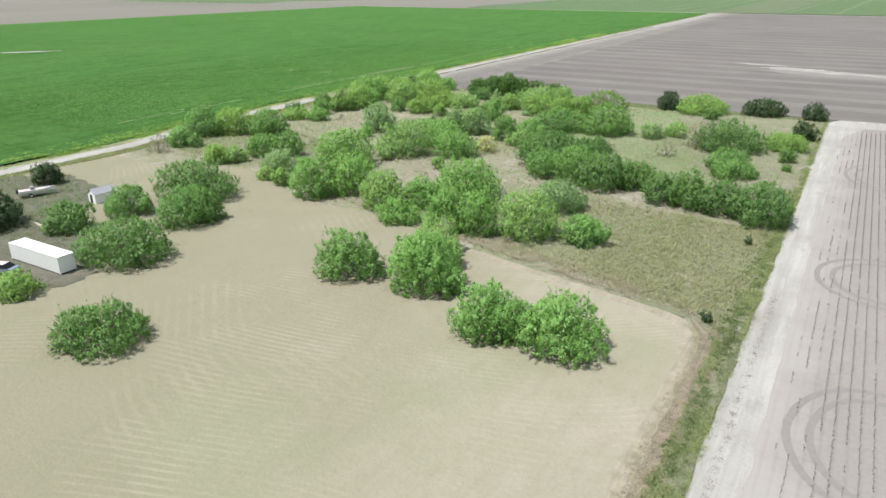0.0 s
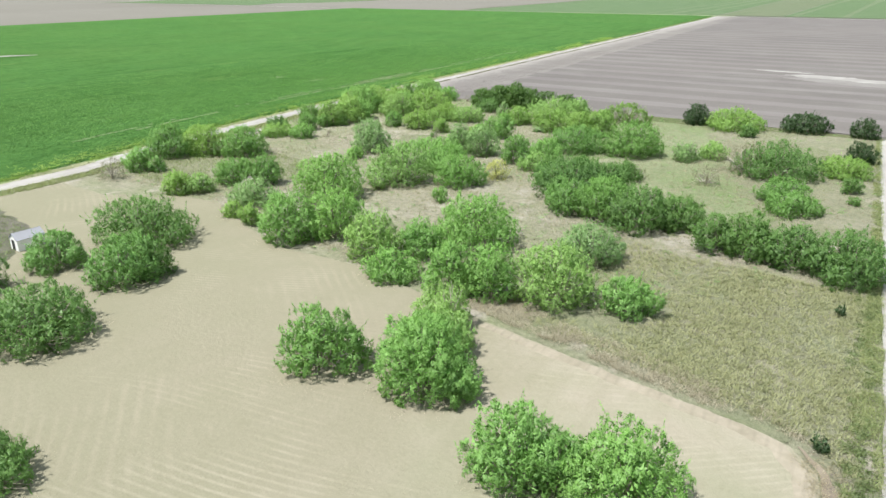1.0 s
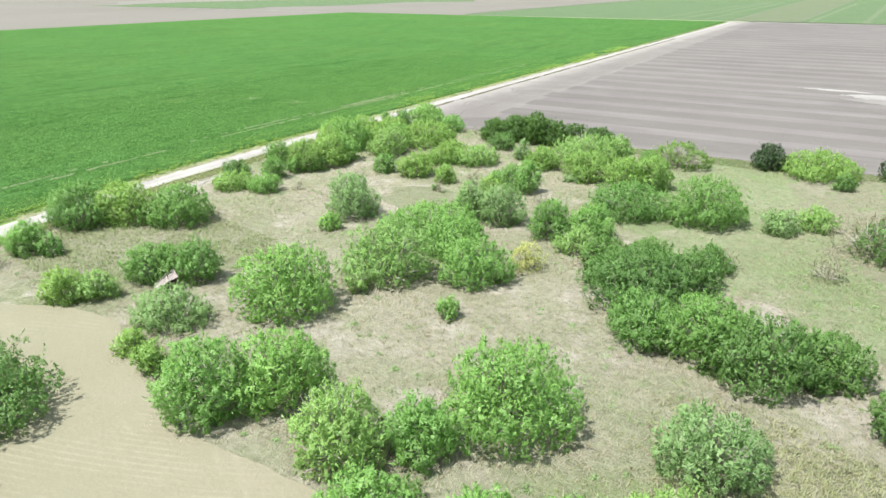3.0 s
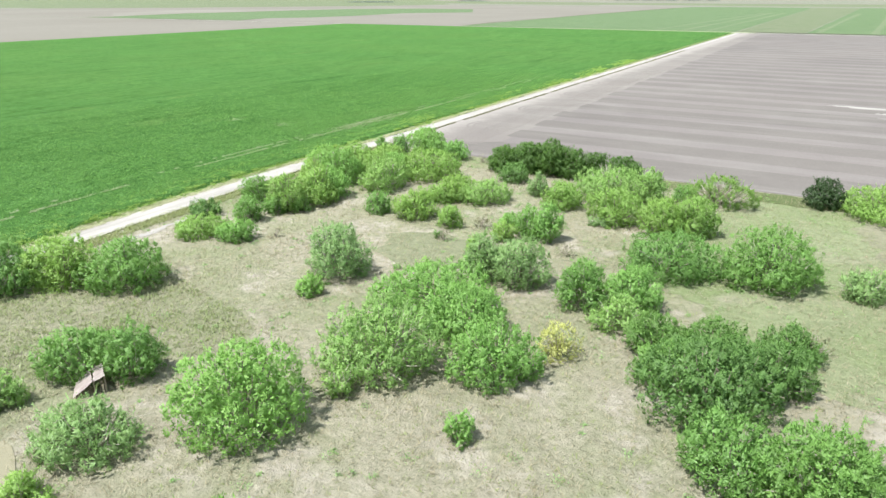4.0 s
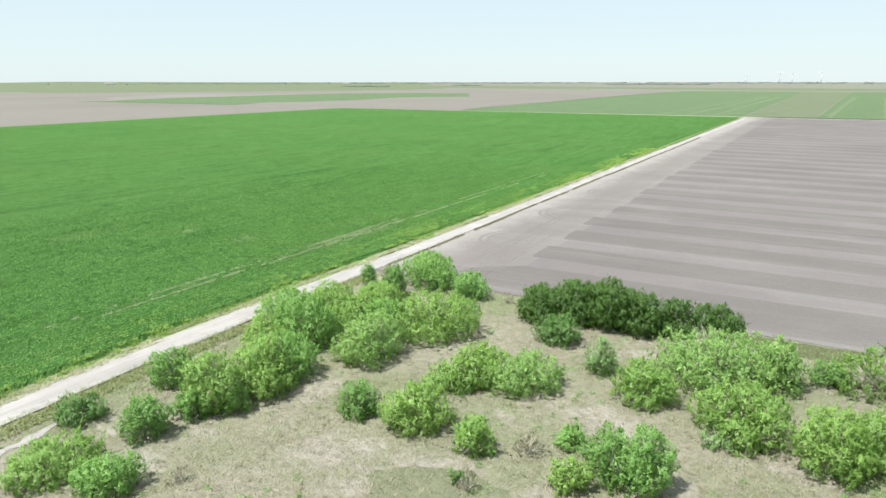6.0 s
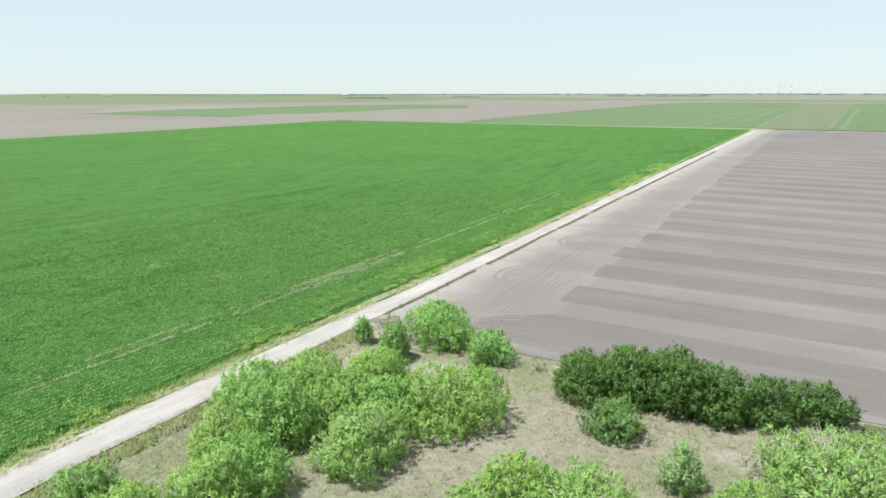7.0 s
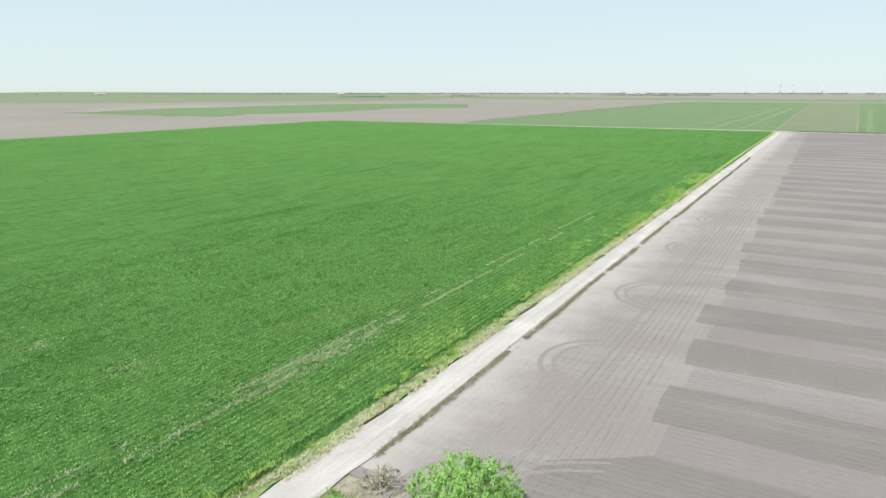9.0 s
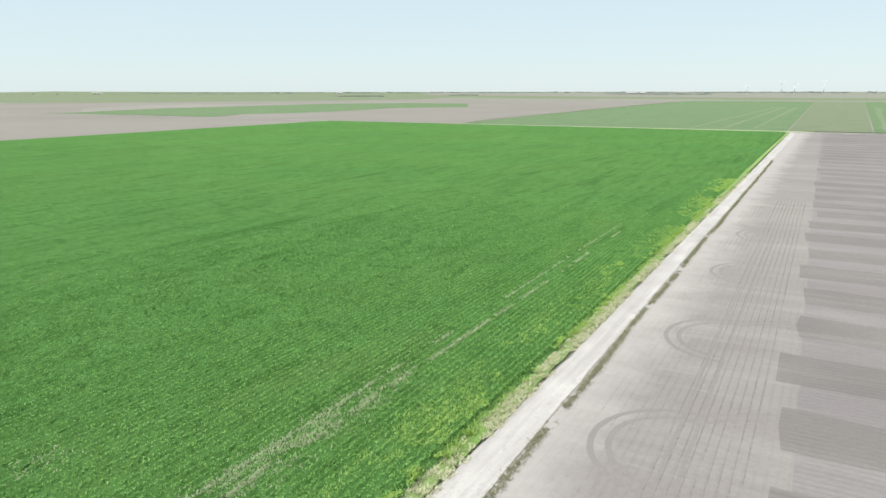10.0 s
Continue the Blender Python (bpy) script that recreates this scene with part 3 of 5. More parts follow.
# far fields, each a flat parcel, with haze paled into their colours
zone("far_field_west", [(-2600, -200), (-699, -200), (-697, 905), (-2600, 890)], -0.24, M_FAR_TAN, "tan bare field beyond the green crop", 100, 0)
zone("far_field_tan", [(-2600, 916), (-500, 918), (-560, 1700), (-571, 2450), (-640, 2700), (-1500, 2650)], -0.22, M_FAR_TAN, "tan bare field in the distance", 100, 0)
zone("far_field_green", [(-516, 930), (-173, 934), (-196, 2420), (-210, 2700), (-575, 2700), (-571, 2450), (-550, 1524)], -0.18, M_FAR_GREEN, "green field in the distance, paled in colour for haze", 100, 0)
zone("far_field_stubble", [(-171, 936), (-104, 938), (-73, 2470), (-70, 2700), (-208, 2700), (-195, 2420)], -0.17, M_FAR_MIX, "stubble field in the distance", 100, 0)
zone("far_field_green", [(-102, 938), (1600, 960), (1600, 2700), (-68, 2700)], -0.16, M_FAR_GREEN, "green field in the distance, paled in colour for haze", 100, 0)
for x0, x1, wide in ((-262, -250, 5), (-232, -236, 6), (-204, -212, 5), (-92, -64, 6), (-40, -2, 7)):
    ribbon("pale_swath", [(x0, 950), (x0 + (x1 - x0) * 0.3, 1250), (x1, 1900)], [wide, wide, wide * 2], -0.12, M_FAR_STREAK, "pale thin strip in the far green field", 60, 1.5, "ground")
FAR_WEDGE = [(-1328, 927), (-1142, 928), (-1019, 935), (-926, 933), (-972, 1040), (-933, 1120), (-924, 1227), (-959, 1468), (-862, 1620)]
FAR_WEDGE_EDGE = [(-1298, 974), (-1334, 1066), (-1388, 1241), (-1370, 1384), (-1387, 1642), (-1374, 1811), (-1116, 2113)]
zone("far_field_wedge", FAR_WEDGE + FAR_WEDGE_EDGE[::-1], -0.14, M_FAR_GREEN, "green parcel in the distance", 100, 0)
ribbon("far_edge_strip", FAR_WEDGE_EDGE[:5], [5, 6, 7, 8, 8], -0.10, M_FAR_EDGE, "dark weedy edge between far fields", 40, 1.0, "ground")
ribbon("far_edge_strip", FAR_WEDGE[1:5], [4, 5, 5, 5], -0.10, M_FAR_EDGE, "dark weedy edge between far fields", 40, 1.0, "ground")
ribbon("far_edge_strip", [(-516, 948), (-536, 1106), (-539, 1345), (-551, 1524), (-568, 2012), (-572, 2450)], [4, 5, 6, 7, 9, 12], -0.10, M_FAR_EDGE, "dark weedy edge between far fields", 40, 1.0, "ground")
# flat dark ribbon: the ditch's shade is painted, not cast
ribbon("far_edge_strip", [(-160, 934), (400, 943), (1500, 958)], [9, 9, 9], -0.04, M_FAR_EDGE, "dark ditch strip with its shade painted in, beyond the ploughed field", 30, 0.8, "ground")
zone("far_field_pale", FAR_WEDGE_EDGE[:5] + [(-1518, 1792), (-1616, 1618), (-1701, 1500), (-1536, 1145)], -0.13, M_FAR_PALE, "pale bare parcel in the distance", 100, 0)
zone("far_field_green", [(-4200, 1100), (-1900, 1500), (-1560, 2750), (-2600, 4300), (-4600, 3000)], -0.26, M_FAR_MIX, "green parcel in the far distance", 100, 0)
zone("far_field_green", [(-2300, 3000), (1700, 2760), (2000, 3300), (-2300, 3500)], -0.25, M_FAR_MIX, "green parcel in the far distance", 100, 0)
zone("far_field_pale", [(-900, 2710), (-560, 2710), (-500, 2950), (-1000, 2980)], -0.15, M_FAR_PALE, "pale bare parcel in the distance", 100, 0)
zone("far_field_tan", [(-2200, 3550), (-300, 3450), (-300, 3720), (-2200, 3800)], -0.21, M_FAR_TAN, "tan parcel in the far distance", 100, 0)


# ---- the green crop ----
def crop():
    """One sheet of crop: lumpy with plant rows where it is close, plain farther off."""
    top = 0.62

    def road_edge(y):
        return np.interp(y, [p[1] for p in ROAD_A], [p[0] for p in ROAD_A]) - 4.6

    rng = np.random.default_rng(11)
    ys = np.arange(90, 470, 0.8)
    us = np.arange(0, 125, 0.51)
    u, y = np.meshgrid(us, ys)
    x = road_edge(y) - u
    rows = np.cos(2 * np.pi * u / 1.02)
    z = top + 0.06 * rows + rng.normal(0, 0.06, u.shape) + 0.05 * np.sin(u * 0.21 + 1.3 * np.sin(y * 0.07)) * np.sin(y * 0.16)
    fade = np.clip((125 - u) / 45, 0, 1) * np.clip((470 - y) / 110, 0, 1) * np.clip((y - 90) / 30, 0, 1)
    z = top - 0.1 + (z - top + 0.1) * fade
    lane = np.minimum(np.abs(u - 13.9), np.abs(u - 16.6))
    z -= 0.1 * np.exp(-((lane / 0.4) ** 2))
    z[:, :3] -= np.array([0.75, 0.45, 0.15])
    x = x + rng.normal(0, 0.1, u.shape)
    y = y + rng.normal(0, 0.1, u.shape)
    n, m = u.shape
    i = np.arange(n * m).reshape(n, m)
    faces = np.stack((i[:-1, :-1], i[1:, :-1], i[1:, 1:], i[:-1, 1:]), -1).reshape(-1, 4)
    ob = new("crop_field", mesh_np("crop_field", np.stack((x, y, z), -1).reshape(-1, 3), faces, M_CROP))
    tagged(ob, "dense green leafy row crop", "crop", kind="stuff")
    far = [(-686, -200), (-159, -200), (-158.5, 90), (float(road_edge(90)) - 123, 90), (float(road_edge(470)) - 123, 467), (float(road_edge(470)), 467), (-172.0, 905), (-686, 900)]
    zone("crop_far", far, top - 0.13, M_CROP, "dense green leafy row crop", 30, 0.3)
    # loose leaves over the part that the flight passes nearest
    count = 230000
    y = 115 + rng.beta(1.6, 2.2, count) * 330
    u = rng.beta(1.0, 2.6, count) * 125 + 0.3
    keep = np.minimum(np.abs(u - 13.9), np.abs(u - 16.6)) > 0.3
    y, u = y[keep], u[keep]
    u = np.round(u / 1.02) * 1.02 + rng.normal(0, 0.18, len(u))
    c = np.column_stack((road_edge(y) - u, y, top + rng.uniform(0.0, 0.28, len(u))))
    v, f = sprays(rng, c, np.tile((0, 0, 1.0), (len(c), 1)), 0.21, 0.55, 0.0)
    stuff("crop_leaves", [(v, f)], M_CROPLEAF, "loose top leaves of the green crop", "crop")


def sprays(rng, c, out, length, ratio, upright=0.15, axis=None):
    """Leaf sprays: long pointed leaves at the points c, along an axis or up and out, facing along the directions out."""
    n = len(c)
    a = out * 0.3 + (0, 0, upright) + rng.normal(0, 0.6, (n, 3))
    if axis is not None:
        a = axis + rng.normal(0, 0.42, (n, 3))
    a /= np.linalg.norm(a, axis=1)[:, None]
    b = np.cross(a, np.cross(np.cross(a, out * 0.7 + (0, 0, 0.75) + rng.normal(0, 0.45, (n, 3))), a))
    b /= np.linalg.norm(b, axis=1)[:, None] + 1e-9
    size = length * rng.uniform(0.55, 1.3, n)[:, None]
    v = np.stack((c - a * size / 2 - b * size * ratio / 2, c - a * size / 2 + b * size * ratio / 2, c + a * size / 2), 1).reshape(-1, 3)
    return v, np.arange(3 * n).reshape(-1, 3)


crop()

# ---- bushes and trees ----
BUSH_LABELS = {
    "green": "bright green mesquite bush with a dense rounded crown",
    "lime": "yellow-green brush with a soft rounded crown",
    "pale": "pale green open brush with light stems",
    "grey": "grey-green thorny bush with visible stems",
    "dark": "dark green dense thicket tree",
    "rich": "deep green spreading bush with shaded gaps",
    "mid": "olive green dense bush with shaded gaps",
    "deep": "very dark evergreen bush beside the field",
    "bare": "thin green tree with bare bleached branches",
    "dry": "dry grey leafless shrub in the grass",
    "yellow": "shrub covered with yellow blossom",
}
DENSITY = {"green": 1.0, "lime": 0.95, "pale": 0.8, "grey": 0.75, "dark": 1.05, "mid": 0.95, "rich": 0.95, "deep": 1.0, "bare": 0.85, "dry": 0.18, "yellow": 0.6}
THIN_PLACES = {"bare": 7, "grey": 4, "pale": 3, "lime": 1, "dark": 0, "deep": 0, "dry": 0, "yellow": 0}
bush_count = 0
FEET = []


def bush(x, y, width, height, kind):
    """A many-stemmed bush: stems, twigs and a crown of leaf sprays on uneven lobes."""
    global bush_count
    bush_count += 1
    rng = np.random.default_rng(1000 + bush_count)
    r = width / 2
    # lobes: an inner dome and an outer skirt
    n = int(np.clip(4 + width * 1.5, 5, 24))
    turn, long = rng.uniform(0, math.pi), rng.uniform(0.9, 1.12)
    lobes = []
    for k in range(n):
        d = math.sqrt((k + 0.3) / n) * 0.74
        a = k * 2.39996 + rng.uniform(-0.4, 0.4)
        crest = 1.06 * height * (1.0 - 0.4 * d * d) * (rng.uniform(0.92, 1.04) if k < n // 3 else rng.uniform(0.62, 1.06))
        lr = r * rng.uniform(0.24, 0.44) * (1.25 if n < 9 else 1.0)
        lz = min(crest * 0.5, max(0.32 * height, lr * 0.8))
        lobes.append((math.cos(a) * d * r, math.sin(a) * d * r, crest - lz, lr, lz))
    for k in range(max(4, n // 2 + 1)):
        a = 2 * math.pi * k / max(4, n // 2 + 1) + rng.uniform(-0.3, 0.3)
        lr = r * rng.uniform(0.22, 0.34)
        lz = height * rng.uniform(0.22, 0.34)
        d = r * rng.uniform(0.68, 0.92) - lr * 0.4
        lobes.append((math.cos(a) * d, math.sin(a) * d, lz * rng.uniform(0.75, 1.1), lr, lz))
    lobes = np.array(lobes)
    # the plan is a little longer one way than the other
    c0, s0 = math.cos(turn), math.sin(turn)
    along, across = (lobes[:, 0] * c0 + lobes[:, 1] * s0) * long, (lobes[:, 1] * c0 - lobes[:, 0] * s0) / long
    lobes[:, 0], lobes[:, 1] = along * c0 - across * s0, along * s0 + across * c0
    area = math.pi * r * r + 2 * math.pi * r * height * 0.6
    leaf = 0.24 if width < 3.5 else 0.275
    total = int(np.clip(area * 88 * DENSITY[kind], 110, 20000))
    # small clumps on the lobes carry the leaves
    subs = int(np.clip(area * 5.5, 30, 1500))
    pick = rng.choice(len(lobes), subs, p=lobes[:, 3] ** 2 / (lobes[:, 3] ** 2).sum())
    way = rng.normal(0, 1, (subs, 3))
    way[:, 2] = way[:, 2] * 0.9 + 0.3
    way /= np.linalg.norm(way, axis=1)[:, None]
    L = lobes[pick]
    hub = L[:, :3] + way * np.column_stack((L[:, 3], L[:, 3], L[:, 4])) * rng.uniform(0.74, 1.12, subs)[:, None]
    inner = np.zeros(subs, bool)
    for lx, ly, lz, lr, lh in lobes:
        q = (hub - (lx, ly, lz)) / (lr, lr, lh)
        inner |= (q * q).sum(1) < 0.55
    hub, way = hub[~inner], way[~inner]
    size = np.clip(0.055 * width, 0.15, 0.25) * rng.uniform(0.5, 1.5, len(hub))
    pick = rng.choice(len(hub), total, p=size ** 2 / (size ** 2).sum())
    d = rng.normal(0, 1, (total, 3)) + way[pick] * 0.9 + (0, 0, 0.25)
    d /= np.linalg.norm(d, axis=1)[:, None]
    cc = hub[pick] + d * size[pick][:, None] * rng.normal(0.85, 0.3, (total, 1))
    cc[:, 2] += d[:, 2] * size[pick] * 0.5
    cc += (rng.uniform(0, 1, (total, 1)) < 0.06) * d * rng.uniform(0.1, 0.5, (total, 1))
    cc[:, 2] = np.maximum(cc[:, 2], 0.08)
    # thin places in the crown, where bare branches show
    thin_at = hub[rng.choice(np.flatnonzero(way[:, 2] > -0.1), THIN_PLACES.get(kind, 1 if bush_count % 3 else 0))] if width > 3 else hub[:0]
    for spot in thin_at:
        near = np.linalg.norm(cc - spot, axis=1) < rng.uniform(0.5, 0.95)
        cc[near & (rng.uniform(0, 1, total) < 0.72)] *= 0.55
    # young shoots stand out of the crown
    shoots = int(width * (1.0 if kind in ("dark", "deep") else 3.4)) + 1
    s = rng.integers(0, len(hub), shoots)
    up = way[s] * 0.8 + (0, 0, 0.7) + rng.normal(0, 0.3, (shoots, 3))
    up /= np.linalg.norm(up, axis=1)[:, None]
    reach = np.clip(0.13 * width, 0.3, 1.25) * rng.uniform(0.5, 1.3, shoots)
    along = np.tile(np.linspace(0.25, 1.0, 14), shoots)
    s14 = np.repeat(np.arange(shoots), 14)
    tips = hub[s][s14] + up[s14] * (reach[s14] * along + 0.2)[:, None] + rng.normal(0, 0.07, (shoots * 14, 3)) * (1.3 - along)[:, None]
    cc, d = np.concatenate((cc, tips)), np.concatenate((d, up[s14]))
    cc[:, 2] = np.maximum(cc[:, 2], 0.08)
    # the leaves of a clump hang along its twigs
    twig = way * 0.4 + (0, 0, 0.6) + rng.normal(0, 0.45, (len(hub), 3))
    twig /= np.linalg.norm(twig, axis=1)[:, None]
    axis = np.concatenate((twig[pick], up[s14]))
    v, f = sprays(rng, cc, d, leaf * 1.04, 0.36, axis=axis)
    mass = np.concatenate((d[:total] * 0.65 + way[pick] * 0.6, d[total:] + (0, 0, 0.4))) + (0, 0, 0.12)
    mass /= np.linalg.norm(mass, axis=1)[:, None]
    f, soft_normals = soften(v, f, mass)
    verts, faces, normals = [v], [f], [soft_normals]
    base = len(v)
    if kind not in ("dry", "bare", "yellow"):
        # coarser leaf sprays close the inside of the crown
        k = int(area * 14)
        L = lobes[rng.choice(len(lobes), k, p=lobes[:, 3] ** 2 / (lobes[:, 3] ** 2).sum())]
        d = rng.normal(0, 1, (k, 3))
        d /= np.linalg.norm(d, axis=1)[:, None]
        c = L[:, :3] + d * np.column_stack((L[:, 3], L[:, 3], L[:, 4])) * rng.uniform(0.42, 0.74, (k, 1))
        c[:, 2] = np.maximum(c[:, 2], 0.3)
        w, g = sprays(rng, c, d, 0.42, 0.6)
        w[:, 2] = np.maximum(w[:, 2], 0.05)
        g, soft_normals = soften(w, g, d)
        verts.append(w)
        faces.append(g + base)
        normals.append(soft_normals)
    root = new("tree" if kind == "bare" else "thicket_tree" if kind == "dark" else "bush")
    root.location = (x, y, -0.16)
    FEET.append((x, y, width, kind))
    tagged(root, BUSH_LABELS[kind], "tree" if kind in ("bare", "dark") else "bush", "brush on the pasture")
    crown = new("crown", mesh_np("crown", np.concatenate(verts), np.concatenate(faces), LEAVES[kind], True))
    crown.data.normals_split_custom_set_from_vertices(np.concatenate(normals))
    crown.parent = root
    # stems
    bm = bmesh.new()
    stems = int(np.clip(2 + width * 0.45, 3, 7))
    thick = 0.03 + 0.011 * width
    for k in range(stems):
        lx, ly, lz, lr, lh = lobes[k % len(lobes)]
        sx, sy = rng.normal(0, 0.05 * width, 2)
        mid = Vector((sx * 0.5 + lx * 0.45 + rng.normal(0, 0.2), sy * 0.5 + ly * 0.45 + rng.normal(0, 0.2), lz * 0.55))
        tube(bm, [(sx, sy, -0.1), tuple(mid), (lx, ly, lz), (lx * 1.12, ly * 1.12, lz + lh * 0.6)], [thick, thick * 0.7, thick * 0.45, thick * 0.15], 5)
    part("trunk", bm, M_BARK, root)
    twig_count = {"bare": 60, "dry": 34, "grey": 40, "pale": 26, "rich": 22}.get(kind, 10)
    bm = bmesh.new()
    for k in range(int(twig_count * min(1.0, 0.35 + width / 12))):
        lx, ly, lz, lr, lh = lobes[rng.integers(len(lobes))]
        w = rng.normal(0, 1, 3)
        w[2] = abs(w[2]) * 0.9
        w /= np.linalg.norm(w)
        tip = np.array((lx, ly, lz)) + w * (lr, lr, lh) * rng.uniform(0.85, 1.1)
        root_at = np.array((lx, ly, lz)) * rng.uniform(0.35, 0.7)
        bend = (tip + root_at) / 2 + rng.normal(0, 0.12 * lr, 3)
        thin = 0.024 + 0.005 * width
        tube(bm, [tuple(root_at), tuple(bend), tuple(tip)], [thin * 1.3, thin, thin * 0.35], 4)
    for spot in thin_at:
        foot = spot * (0.45, 0.45, 0.3)
        for k in range(9):
            tip = spot + rng.normal(0, 0.55, 3) + (0, 0, 0.15)
            bend = (foot + tip) / 2 + rng.normal(0, 0.2, 3)
            tube(bm, [tuple(foot), tuple(bend), tuple(tip)], [0.06, 0.045, 0.015], 4)
    part("twig_mass", bm, M_TWIG if kind in ("bare", "dry", "grey", "pale", "rich") else M_BARK, root)["kind"] = "stuff"
    return root


bush(-68.9, 40.2, 11.0, 3.8, "mid")
bush(-32.1, 63.7, 8.2, 5.9, "green")
bush(-23.7, 65.4, 10.4, 5.6, "green")
bush(-28.4, 64.9, 4.8, 4.5, "rich")
bush(-56.6, 69.7, 9.5, 5.7, "rich")
bush(-45.2, 71.1, 10.1, 7.3, "green")
bush(-49.7, 82.9, 6.6, 5.1, "pale")
bush(-88.5, 57.8, 13.8, 5.2, "mid")
bush(-106.9, 61.0, 7.4, 4.5, "mid")
bush(-106.3, 71.7, 8.4, 4.6, "rich")
bush(-93.2, 73.3, 9.8, 5.8, "rich")
bush(-104.0, 84.6, 15.5, 6.4, "mid")
bush(-92.2, 75.7, 6.3, 4.7, "mid")
bush(-94.4, 117.3, 13.0, 7.5, "green")
bush(-85.4, 96.2, 8.8, 7.3, "green")
bush(-80.6, 101.7, 9.4, 7.0, "green")
bush(-103.9, 107.8, 9.4, 4.0, "grey")
bush(-101.6, 100.3, 4.5, 2.2, "lime")
bush(-96.0, 98.9, 4.1, 3.2, "lime")
bush(-116.6, 115.7, 8.1, 4.6, "rich")
bush(-111.4, 118.4, 6.3, 5.7, "rich")
bush(-121.1, 104.6, 5.6, 4.0, "lime")
bush(-118.0, 107.4, 5.6, 3.3, "pale")
bush(-141.9, 112.3, 6.4, 4.5, "green")
bush(-137.6, 113.7, 3.5, 3.1, "rich")
bush(-147.0, 124.4, 10.2, 7.2, "rich")
bush(-141.9, 130.3, 10.0, 6.3, "lime")
bush(-133.5, 134.1, 11.4, 6.0, "rich")
bush(-141.0, 105.1, 5.4, 4.2, "dry")
bush(-110.8, 152.5, 10.3, 7.1, "grey")
bush(-109.0, 144.3, 3.9, 2.9, "green")
bush(-70.2, 97.5, 8.5, 6.4, "pale")
bush(-64.7, 101.7, 7.3, 4.9, "green")
bush(-59.9, 109.8, 14.0, 6.9, "green")
bush(-63.7, 92.6, 8.4, 3.2, "green")
bush(-54.0, 91.8, 6.4, 6.8, "green")
bush(-49.0, 93.2, 6.6, 6.6, "green")
bush(-41.8, 96.9, 10.9, 6.8, "pale")
bush(-32.9, 97.8, 7.5, 4.1, "green")
bush(-42.1, 111.6, 9.9, 5.1, "grey")
bush(-57.3, 142.4, 14.4, 6.4, "mid")
bush(-53.4, 131.8, 8.7, 5.5, "rich")
bush(-46.4, 131.7, 11.1, 6.6, "rich")
bush(-40.3, 129.2, 10.9, 6.6, "mid")
bush(-35.1, 132.4, 8.8, 5.1, "mid")
bush(-27.6, 124.6, 6.4, 5.6, "mid")
bush(-23.2, 125.6, 8.6, 6.0, "mid")
bush(-17.1, 123.9, 8.4, 5.6, "mid")
bush(-10.2, 121.9, 10.2, 6.4, "mid")
bush(-51.0, 157.2, 6.8, 3.4, "mid")
bush(-48.7, 159.4, 3.3, 2.8, "dry")
bush(-92.4, 149.2, 17.1, 5.0, "green")
bush(-89.3, 132.7, 12.8, 7.4, "pale")
bush(-85.9, 145.0, 10.7, 5.2, "green")
bush(-78.1, 137.4, 9.5, 5.2, "green")
bush(-98.0, 156.2, 2.4, 3.4, "pale")
bush(-89.7, 126.0, 3.1, 3.0, "pale")
bush(-91.1, 161.1, 6.3, 6.6, "grey")
bush(-86.0, 162.0, 8.6, 6.5, "grey")
bush(-75.9, 159.3, 7.5, 5.6, "rich")
bush(-69.8, 161.5, 7.8, 5.3, "green")
bush(-70.1, 155.4, 6.6, 3.5, "pale")
bush(-68.6, 176.9, 14.2, 5.3, "rich")
bush(-55.7, 179.9, 13.8, 7.3, "rich")
bush(-73.5, 144.9, 5.3, 3.3, "yellow")
bush(-116.3, 221.4, 7.6, 5.0, "dark")
bush(-111.2, 223.2, 7.8, 6.4, "dark")
bush(-106.1, 222.9, 7.3, 7.5, "dark")
bush(-100.7, 223.6, 8.3, 6.4, "dark")
bush(-96.1, 225.1, 7.1, 5.4, "dark")
bush(-90.5, 228.6, 8.0, 4.4, "dark")
bush(-110.6, 214.0, 7.4, 3.5, "mid")
bush(-101.7, 205.9, 4.7, 4.4, "grey")
bush(-87.9, 211.6, 16.8, 5.7, "pale")
bush(-94.5, 200.8, 8.4, 4.4, "lime")
bush(-82.9, 196.8, 10.4, 5.4, "lime")
bush(-80.8, 212.3, 7.1, 6.1, "pale")
bush(-84.5, 193.4, 4.4, 1.2, "grey")
bush(-74.9, 216.5, 5.4, 2.8, "rich")
bush(-68.7, 217.1, 12.4, 5.0, "bare")
bush(-74.1, 193.7, 8.8, 5.6, "lime")
bush(-69.3, 196.4, 8.5, 6.2, "lime")
bush(-114.3, 195.5, 7.8, 4.5, "lime")
bush(-109.1, 196.7, 10.7, 3.9, "pale")
bush(-116.5, 191.9, 6.9, 3.2, "lime")
bush(-115.1, 181.1, 8.0, 4.9, "lime")
bush(-122.8, 180.0, 4.8, 3.8, "rich")
bush(-107.2, 179.4, 4.9, 3.5, "lime")
bush(-102.1, 181.5, 3.7, 1.9, "dry")
bush(-95.9, 177.5, 3.9, 3.0, "lime")
bush(-93.4, 181.4, 5.8, 4.7, "rich")
bush(-89.7, 181.0, 5.8, 5.6, "green")
bush(-141.9, 154.9, 9.4, 2.7, "lime")
bush(-134.3, 155.5, 6.1, 3.2, "green")
bush(-140.4, 164.2, 5.4, 4.3, "rich")
bush(-150.2, 163.1, 5.8, 2.5, "mid")
bush(-148.8, 175.0, 6.2, 4.4, "rich")
bush(-138.9, 173.0, 7.8, 6.6, "lime")
bush(-139.1, 169.9, 4.5, 3.1, "rich")
bush(-136.7, 179.2, 8.1, 6.6, "lime")
